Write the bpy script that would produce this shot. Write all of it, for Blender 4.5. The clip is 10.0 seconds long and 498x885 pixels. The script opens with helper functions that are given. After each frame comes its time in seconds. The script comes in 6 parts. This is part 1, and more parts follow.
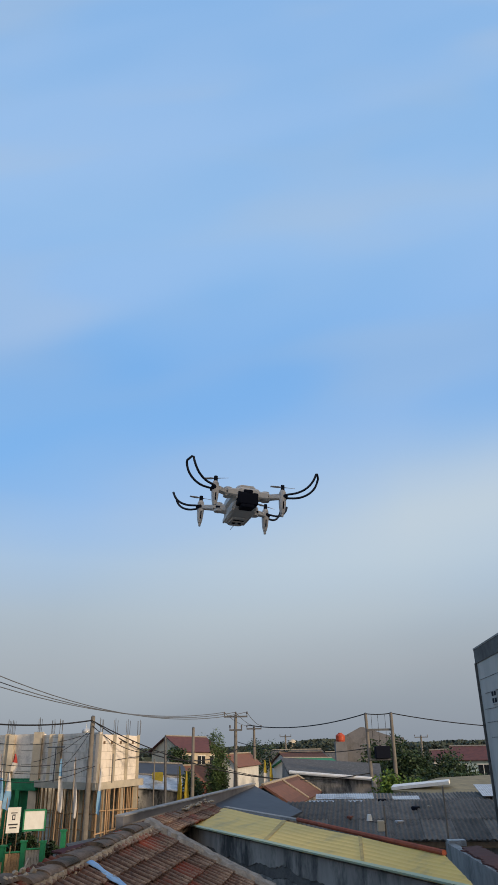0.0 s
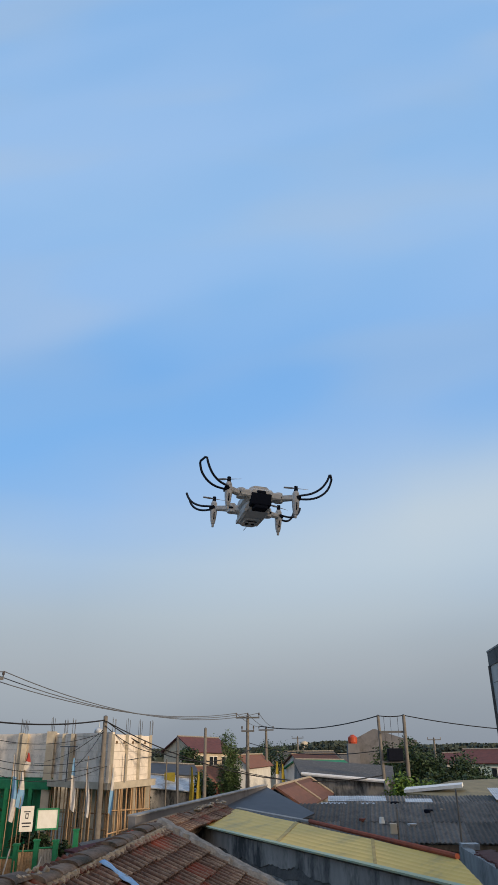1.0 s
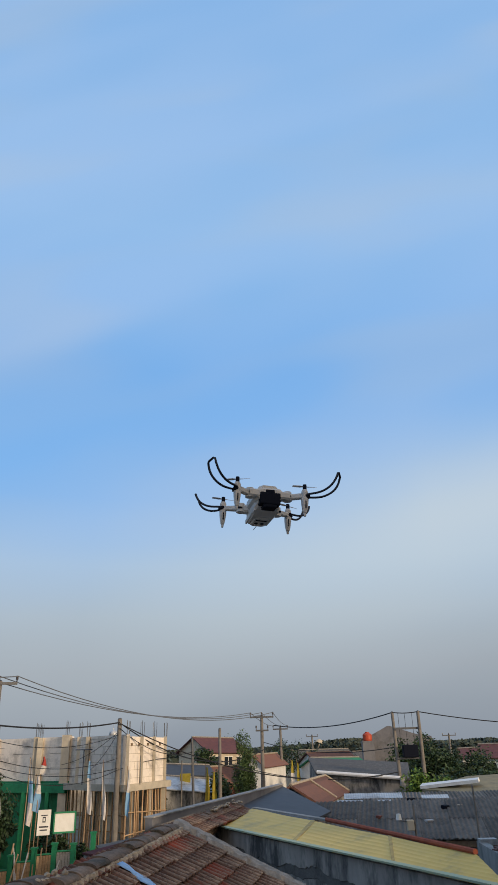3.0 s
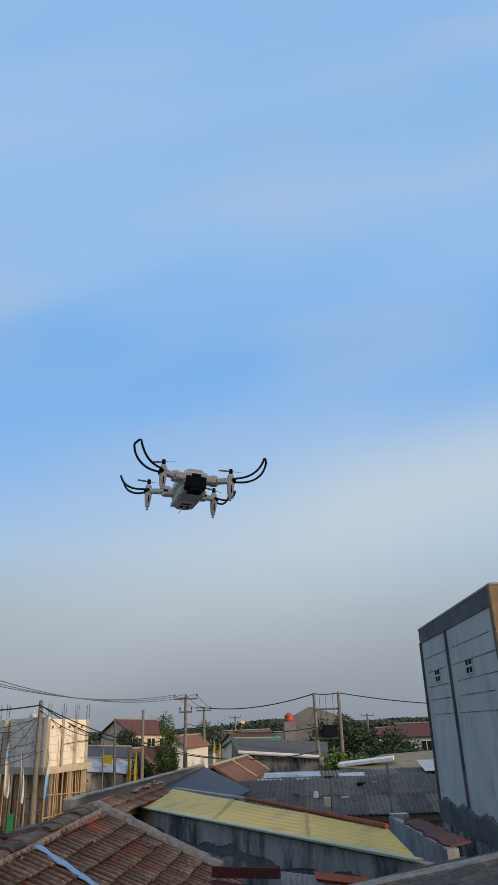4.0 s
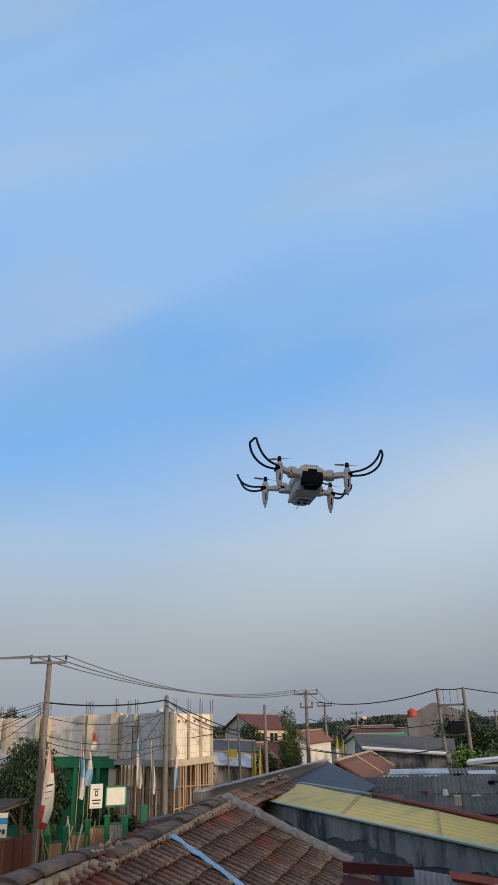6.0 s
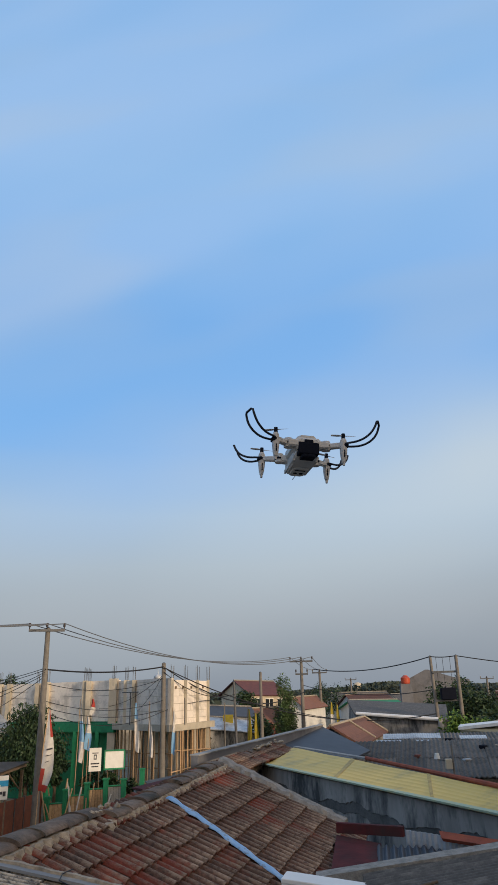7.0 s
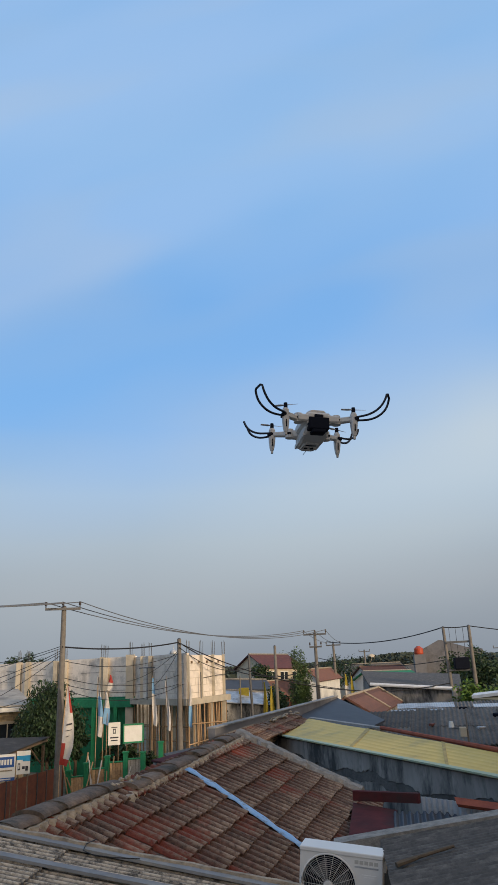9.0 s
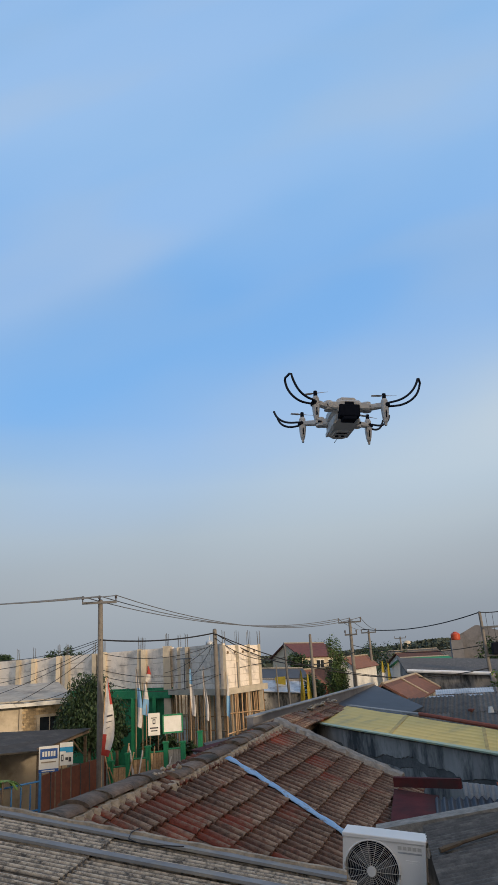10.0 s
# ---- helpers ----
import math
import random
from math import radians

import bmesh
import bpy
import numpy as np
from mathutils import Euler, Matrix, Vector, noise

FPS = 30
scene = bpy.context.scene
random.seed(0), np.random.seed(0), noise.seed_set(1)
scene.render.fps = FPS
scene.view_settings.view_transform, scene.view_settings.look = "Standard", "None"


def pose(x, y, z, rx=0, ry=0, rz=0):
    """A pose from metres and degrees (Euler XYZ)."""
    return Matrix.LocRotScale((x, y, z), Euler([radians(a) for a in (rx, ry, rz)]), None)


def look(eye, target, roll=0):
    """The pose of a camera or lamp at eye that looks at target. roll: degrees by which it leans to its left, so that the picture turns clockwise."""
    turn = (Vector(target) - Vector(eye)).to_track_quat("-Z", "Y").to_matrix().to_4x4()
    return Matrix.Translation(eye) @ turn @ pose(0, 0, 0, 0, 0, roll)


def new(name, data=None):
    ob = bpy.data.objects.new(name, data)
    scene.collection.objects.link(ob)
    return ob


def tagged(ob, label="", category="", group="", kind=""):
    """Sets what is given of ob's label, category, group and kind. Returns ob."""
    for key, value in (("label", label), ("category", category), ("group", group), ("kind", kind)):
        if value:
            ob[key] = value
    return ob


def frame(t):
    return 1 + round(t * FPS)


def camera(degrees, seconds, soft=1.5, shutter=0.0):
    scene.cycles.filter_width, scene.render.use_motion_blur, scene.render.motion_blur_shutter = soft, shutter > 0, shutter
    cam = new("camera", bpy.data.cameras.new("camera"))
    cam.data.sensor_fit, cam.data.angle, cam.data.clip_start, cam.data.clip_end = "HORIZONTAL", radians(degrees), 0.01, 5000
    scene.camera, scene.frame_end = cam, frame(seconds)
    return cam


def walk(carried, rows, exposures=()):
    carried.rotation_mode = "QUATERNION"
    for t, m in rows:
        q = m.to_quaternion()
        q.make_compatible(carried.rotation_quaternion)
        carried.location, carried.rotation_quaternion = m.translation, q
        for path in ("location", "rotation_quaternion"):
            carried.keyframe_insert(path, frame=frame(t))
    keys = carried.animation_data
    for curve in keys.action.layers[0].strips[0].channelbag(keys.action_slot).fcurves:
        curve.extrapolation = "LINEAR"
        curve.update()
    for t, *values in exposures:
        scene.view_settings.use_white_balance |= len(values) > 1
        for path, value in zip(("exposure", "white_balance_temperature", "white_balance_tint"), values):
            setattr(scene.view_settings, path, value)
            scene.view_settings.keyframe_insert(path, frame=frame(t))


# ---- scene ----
EYE = 6.5                      # metres above the street
cam = camera(39.9, 10.0)


def aim(yaw, pitch, roll):
    """The phone is held a little in front of the turning body."""
    a, p = radians(yaw), radians(pitch)
    eye = Vector((-0.15 * math.sin(a), 0.15 * math.cos(a) - 0.15, EYE))
    ahead = Vector((-math.sin(a) * math.cos(p), math.cos(a) * math.cos(p), math.sin(p)))
    return look(eye, eye + ahead, roll)


PATH = [
    (0, 0.00, 23.96, -1.00),
    (0.5, 1.43, 24.10, -0.83),
    (1, 1.12, 24.05, -0.49),
    (1.5, 1.61, 24.05, -0.49),
    (2, 7.82, 24.28, 0.61),
    (2.5, 10.38, 24.61, 0.52),
    (3, 1.76, 24.03, -1.67),
    (3.2, -1.26, 23.31, -2.23),
    (4.3, -4.34, 22.46, -2.16),
    (4.5, -3.82, 22.43, -2.33),
    (5, 2.78, 22.73, -1.67),
    (5.5, 5.32, 22.84, -1.78),
    (5.7, 5.30, 22.82, -1.75),
    (6.8, 5.10, 20.38, -1.62),
    (7, 5.03, 20.00, -1.63),
    (7.5, 5.12, 19.43, -1.79),
    (8, 5.18, 18.92, -1.94),
    (8.5, 5.40, 18.55, -2.30),
    (9, 5.94, 18.05, -2.67),
    (9.5, 7.68, 17.73, -3.28),
    (10, 8.49, 17.38, -3.80),
]
walk(cam, [(t, aim(y, p, r)) for t, y, p, r in PATH])

# ---- light ----
SUN_AZ, SUN_EL = -131.0, 12.0   # degrees to the left of straight ahead; above the horizon
sun = new("sun", bpy.data.lights.new("sun", "SUN"))
sun.data.energy, sun.data.angle, sun.data.color = 2.8, radians(4.0), (1.0, 0.78, 0.55)
_a, _e = radians(SUN_AZ), radians(SUN_EL)
sun_from = Vector((-math.sin(_a) * math.cos(_e), math.cos(_a) * math.cos(_e), math.sin(_e)))
sun.matrix_world = look(sun_from * 50, (0, 0, 0))

world = bpy.data.worlds.new("sky")
scene.world = world
world.use_nodes = True
wn, wl = world.node_tree.nodes, world.node_tree.links
wn.clear()
w_out, w_bg = wn.new("ShaderNodeOutputWorld"), wn.new("ShaderNodeBackground")
w_sky = wn.new("ShaderNodeTexSky")
w_sky.sky_type, w_sky.sun_disc = "NISHITA", False
w_sky.sun_elevation, w_sky.sun_rotation = radians(SUN_EL), radians(-SUN_AZ)
w_sky.air_density, w_sky.dust_density = 1.0, 2.0
w_tc, w_sep = wn.new("ShaderNodeTexCoord"), wn.new("ShaderNodeSeparateXYZ")
wl.new(w_tc.outputs["Generated"], w_sep.inputs[0])
w_grad = wn.new("ShaderNodeValToRGB")      # height over the horizon (sine)
SKY = [(0.0, (0.27, 0.31, 0.37)), (0.05, (0.305, 0.35, 0.41)), (0.10, (0.36, 0.405, 0.46)), (0.17, (0.42, 0.50, 0.575)), (0.24, (0.40, 0.545, 0.71)),
       (0.33, (0.22, 0.475, 0.87)), (0.50, (0.20, 0.45, 0.85)), (0.66, (0.29, 0.52, 0.85)), (1.0, (0.24, 0.46, 0.82))]
w_grad.color_ramp.elements[0].position, w_grad.color_ramp.elements[1].position = 0.0, 1.0
w_grad.color_ramp.elements[0].color, w_grad.color_ramp.elements[1].color = (*SKY[0][1], 1), (*SKY[-1][1], 1)
for pos, col in SKY[1:-1]:
    w_grad.color_ramp.elements.new(pos).color = (*col, 1)
wl.new(w_sep.outputs["Z"], w_grad.inputs[0])


w_ay, w_my, w_dv, w_cv = wn.new("ShaderNodeMath"), wn.new("ShaderNodeMath"), [wn.new("ShaderNodeMath") for _ in range(2)], wn.new("ShaderNodeCombineXYZ")
w_ay.operation, w_my.operation = "ABSOLUTE", "MAXIMUM"
w_my.inputs[1].default_value = 0.3
wl.new(w_sep.outputs["Y"], w_ay.inputs[0])
wl.new(w_ay.outputs[0], w_my.inputs[0])
for node, axis in zip(w_dv, "XZ"):         # flat cloud layers seen as straight bands
    node.operation = "DIVIDE"
    wl.new(w_sep.outputs[axis], node.inputs[0])
    wl.new(w_my.outputs[0], node.inputs[1])
    wl.new(node.outputs[0], w_cv.inputs[axis])


def w_clouds(turn, scale, noise_scale, low, high, seed):
    m, n, r = wn.new("ShaderNodeMapping"), wn.new("ShaderNodeTexNoise"), wn.new("ShaderNodeMapRange")
    m.vector_type = "TEXTURE"
    m.inputs["Rotation"].default_value, m.inputs["Scale"].default_value = [radians(-v) for v in turn], [1 / v for v in scale]
    m.inputs["Location"].default_value = (seed, seed * 0.7, seed * 1.3)
    n.inputs["Scale"].default_value, n.inputs["Detail"].default_value, n.inputs["Roughness"].default_value = noise_scale, 0.9, 0.4
    r.inputs["From Min"].default_value, r.inputs["From Max"].default_value = low, high
    r.interpolation_type = "SMOOTHSTEP"
    wl.new(w_cv.outputs[0], m.inputs[0])
    wl.new(m.outputs[0], n.inputs["Vector"])
    wl.new(n.outputs[0], r.inputs["Value"])
    return r.outputs[0]


def w_mix(fac, a, b, scale=1.0):
    m = wn.new("ShaderNodeMix")
    m.data_type = "RGBA"
    if scale != 1.0:
        k = wn.new("ShaderNodeMath")
        k.operation = "MULTIPLY"
        k.inputs[1].default_value = scale
        wl.new(fac, k.inputs[0])
        fac = k.outputs[0]
    if isinstance(fac, float):
        m.inputs[0].default_value = fac
    else:
        wl.new(fac, m.inputs[0])
    for sock, v in ((m.inputs[6], a), (m.inputs[7], b)):
        if isinstance(v, tuple):
            sock.default_value = (*v, 1)
        else:
            wl.new(v, sock)
    return m.outputs[2]


w_gain = wn.new("ShaderNodeVectorMath")
w_gain.operation = "SCALE"
w_gain.inputs["Scale"].default_value = 0.10
wl.new(w_sky.outputs[0], w_gain.inputs[0])
w_col = w_mix(0.06, w_grad.outputs[0], w_gain.outputs[0])
# the brighter, warmer half of the sky round the low sun
w_dot = wn.new("ShaderNodeVectorMath")
w_dot.operation = "DOT_PRODUCT"
w_dot.inputs[1].default_value = sun_from
wl.new(w_tc.outputs["Generated"], w_dot.inputs[0])
w_side = wn.new("ShaderNodeMapRange")
w_side.inputs["From Min"].default_value, w_side.inputs["From Max"].default_value = 0.05, 0.95
w_side.interpolation_type = "SMOOTHSTEP"
wl.new(w_dot.outputs["Value"], w_side.inputs["Value"])
w_high = wn.new("ShaderNodeMapRange")      # clouds fade out in the haze
w_high.inputs["From Min"].default_value, w_high.inputs["From Max"].default_value = 0.13, 0.30
wl.new(w_sep.outputs["Z"], w_high.inputs["Value"])


def w_times(p, q):
    k = wn.new("ShaderNodeMath")
    k.operation = "MULTIPLY"
    wl.new(p, k.inputs[0])
    wl.new(q, k.inputs[1])
    return k.outputs[0]


w_col = w_mix(w_times(w_clouds((0, 18, 0), (0.42, 1, 2.1), 1.9, 0.36, 0.66, 3.1), w_high.outputs[0]), w_col, (0.40, 0.57, 0.85), 0.36)
w_col = w_mix(w_times(w_clouds((0, 24, 0), (0.8, 1, 1.7), 3.6, 0.42, 0.72, 8.4), w_high.outputs[0]), w_col, (0.44, 0.58, 0.82), 0.10)
w_col = w_mix(w_clouds((0, 10, 0), (0.9, 1, 2.6), 2.6, 0.40, 0.75, 5.7), w_col, (0.50, 0.55, 0.59), 0.20)
w_low = wn.new("ShaderNodeMapRange")       # a pale bank of cloud in the lower sky, higher to the right
w_low.inputs["From Min"].default_value, w_low.inputs["From Max"].default_value = -0.28, 0.24
w_bank = wn.new("ShaderNodeMath")
w_bank.operation = "MULTIPLY_ADD"
w_bank.inputs[1].default_value = -0.22
wl.new(w_dv[0].outputs[0], w_bank.inputs[0])
wl.new(w_dv[1].outputs[0], w_bank.inputs[2])
w_hat = wn.new("ShaderNodeValToRGB")
w_hat.color_ramp.interpolation = "EASE"
for pos, v in ((0.08, 0.0), (0.26, 1.0), (0.46, 0.0)):
    w_hat.color_ramp.elements.new(pos).color = (v, v, v, 1)
w_hat.color_ramp.elements[0].color = w_hat.color_ramp.elements[-1].color = (0, 0, 0, 1)
wl.new(w_bank.outputs[0], w_hat.inputs[0])
wl.new(w_dv[0].outputs[0], w_low.inputs["Value"])
w_col = w_mix(w_times(w_hat.outputs[0], w_low.outputs[0]), w_col, (0.585, 0.655, 0.69), 0.75)
w_col = w_mix(w_side.outputs[0], w_col, (1.30, 1.00, 0.70), 0.8)
wl.new(w_col, w_bg.inputs[0])
w_bg.inputs[1].default_value = 1.0
wl.new(w_bg.outputs[0], w_out.inputs[0])
scene.view_settings.exposure = 0.0


# ---- materials ----
def mat(name, c1, c2=None, rough=0.8, scale=6.0, stretch=(1, 1, 1), stain=None, stain_scale=1.2, stain_low=0.5, stain_high=0.65, bump=0.2,
        bump_scale=None, metal=0.0, jitter=0.0, spec=0.3, island=0.0, accent=None, crest=None):
    """Two tones by fine noise, one stain by coarse noise, jitter from piece to piece, fine relief."""
    m = bpy.data.materials.new(name)
    m.use_nodes = True
    n, l = m.node_tree.nodes, m.node_tree.links
    b = n["Principled BSDF"]
    b.inputs["Roughness"].default_value, b.inputs["Metallic"].default_value = rough, metal
    b.inputs["Specular IOR Level"].default_value = spec
    c2 = c2 or tuple(v * 0.75 for v in c1)
    geo, mp = n.new("ShaderNodeNewGeometry"), n.new("ShaderNodeMapping")
    mp.inputs["Scale"].default_value = stretch
    l.new(geo.outputs["Position"], mp.inputs[0])
    n1 = n.new("ShaderNodeTexNoise")
    n1.inputs["Scale"].default_value, n1.inputs["Detail"].default_value, n1.inputs["Roughness"].default_value = scale, 5.0, 0.65
    l.new(mp.outputs[0], n1.inputs["Vector"])
    r1 = n.new("ShaderNodeMapRange")
    r1.inputs["From Min"].default_value, r1.inputs["From Max"].default_value = 0.32, 0.68
    l.new(n1.outputs[0], r1.inputs["Value"])

    def mix(fac, a, c, kind="MIX"):
        x = n.new("ShaderNodeMix")
        x.data_type, x.blend_type = "RGBA", kind
        for sock, v in ((x.inputs[0], fac), (x.inputs[6], a), (x.inputs[7], c)):
            if isinstance(v, (int, float)):
                sock.default_value = v
            elif isinstance(v, tuple):
                sock.default_value = (*v, 1)
            else:
                l.new(v, sock)
        return x.outputs[2]

    col = mix(r1.outputs[0], c1, c2)
    if stain:
        n2, r2 = n.new("ShaderNodeTexNoise"), n.new("ShaderNodeMapRange")
        n2.inputs["Scale"].default_value, n2.inputs["Detail"].default_value = stain_scale, 6.0
        n2.inputs["Roughness"].default_value = 0.7
        r2.inputs["From Min"].default_value, r2.inputs["From Max"].default_value = stain_low, stain_high
        l.new(mp.outputs[0], n2.inputs["Vector"])
        l.new(n2.outputs[0], r2.inputs["Value"])
        col = mix(r2.outputs[0], col, stain)
    if accent:      # some pieces are of another batch: colour, share, strength
        oi, ra = n.new("ShaderNodeObjectInfo"), n.new("ShaderNodeMapRange")
        ra.inputs["From Min"].default_value, ra.inputs["From Max"].default_value, ra.inputs["To Max"].default_value = accent[1] + 0.05, accent[1] - 0.05, accent[2]
        l.new(oi.outputs["Random"], ra.inputs["Value"])
        col = mix(ra.outputs[0], col, mix(r1.outputs[0], accent[0], tuple(v * 0.6 for v in accent[0])))
    if crest:       # paler tone towards the crests, broken by noise: colour, lower and upper height
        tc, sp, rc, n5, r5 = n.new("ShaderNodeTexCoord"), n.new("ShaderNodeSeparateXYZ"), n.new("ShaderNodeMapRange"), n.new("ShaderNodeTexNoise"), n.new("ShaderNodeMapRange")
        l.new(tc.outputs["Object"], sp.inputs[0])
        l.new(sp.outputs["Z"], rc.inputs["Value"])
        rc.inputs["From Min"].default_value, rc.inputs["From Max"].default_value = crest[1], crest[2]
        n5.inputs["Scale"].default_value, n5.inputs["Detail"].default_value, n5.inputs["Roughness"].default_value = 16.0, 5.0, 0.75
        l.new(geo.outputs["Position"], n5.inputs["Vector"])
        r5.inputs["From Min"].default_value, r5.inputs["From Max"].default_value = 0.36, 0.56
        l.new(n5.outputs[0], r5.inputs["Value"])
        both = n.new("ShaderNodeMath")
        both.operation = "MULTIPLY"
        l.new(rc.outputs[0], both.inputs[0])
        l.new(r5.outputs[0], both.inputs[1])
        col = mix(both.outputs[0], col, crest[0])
    for amount, source in ((jitter, "ob"), (island, "is")):
        if amount:
            r3 = n.new("ShaderNodeMapRange")
            r3.inputs["To Min"].default_value, r3.inputs["To Max"].default_value = 1 - amount, 1 + amount
            if source == "ob":
                l.new(n.new("ShaderNodeObjectInfo").outputs["Random"], r3.inputs["Value"])
            else:
                l.new(geo.outputs["Random Per Island"], r3.inputs["Value"])
            vm = n.new("ShaderNodeVectorMath")
            vm.operation = "SCALE"
            l.new(col, vm.inputs[0])
            l.new(r3.outputs[0], vm.inputs["Scale"])
            col = vm.outputs[0]
    l.new(col, b.inputs["Base Color"])
    if bump:
        n3, bp = n.new("ShaderNodeTexNoise"), n.new("ShaderNodeBump")
        n3.inputs["Scale"].default_value, n3.inputs["Detail"].default_value = bump_scale or scale * 4, 4.0
        l.new(mp.outputs[0], n3.inputs["Vector"])
        bp.inputs["Strength"].default_value, bp.inputs["Distance"].default_value = bump, 0.02
        l.new(n3.outputs[0], bp.inputs["Height"])
        l.new(bp.outputs[0], b.inputs["Normal"])
    return m


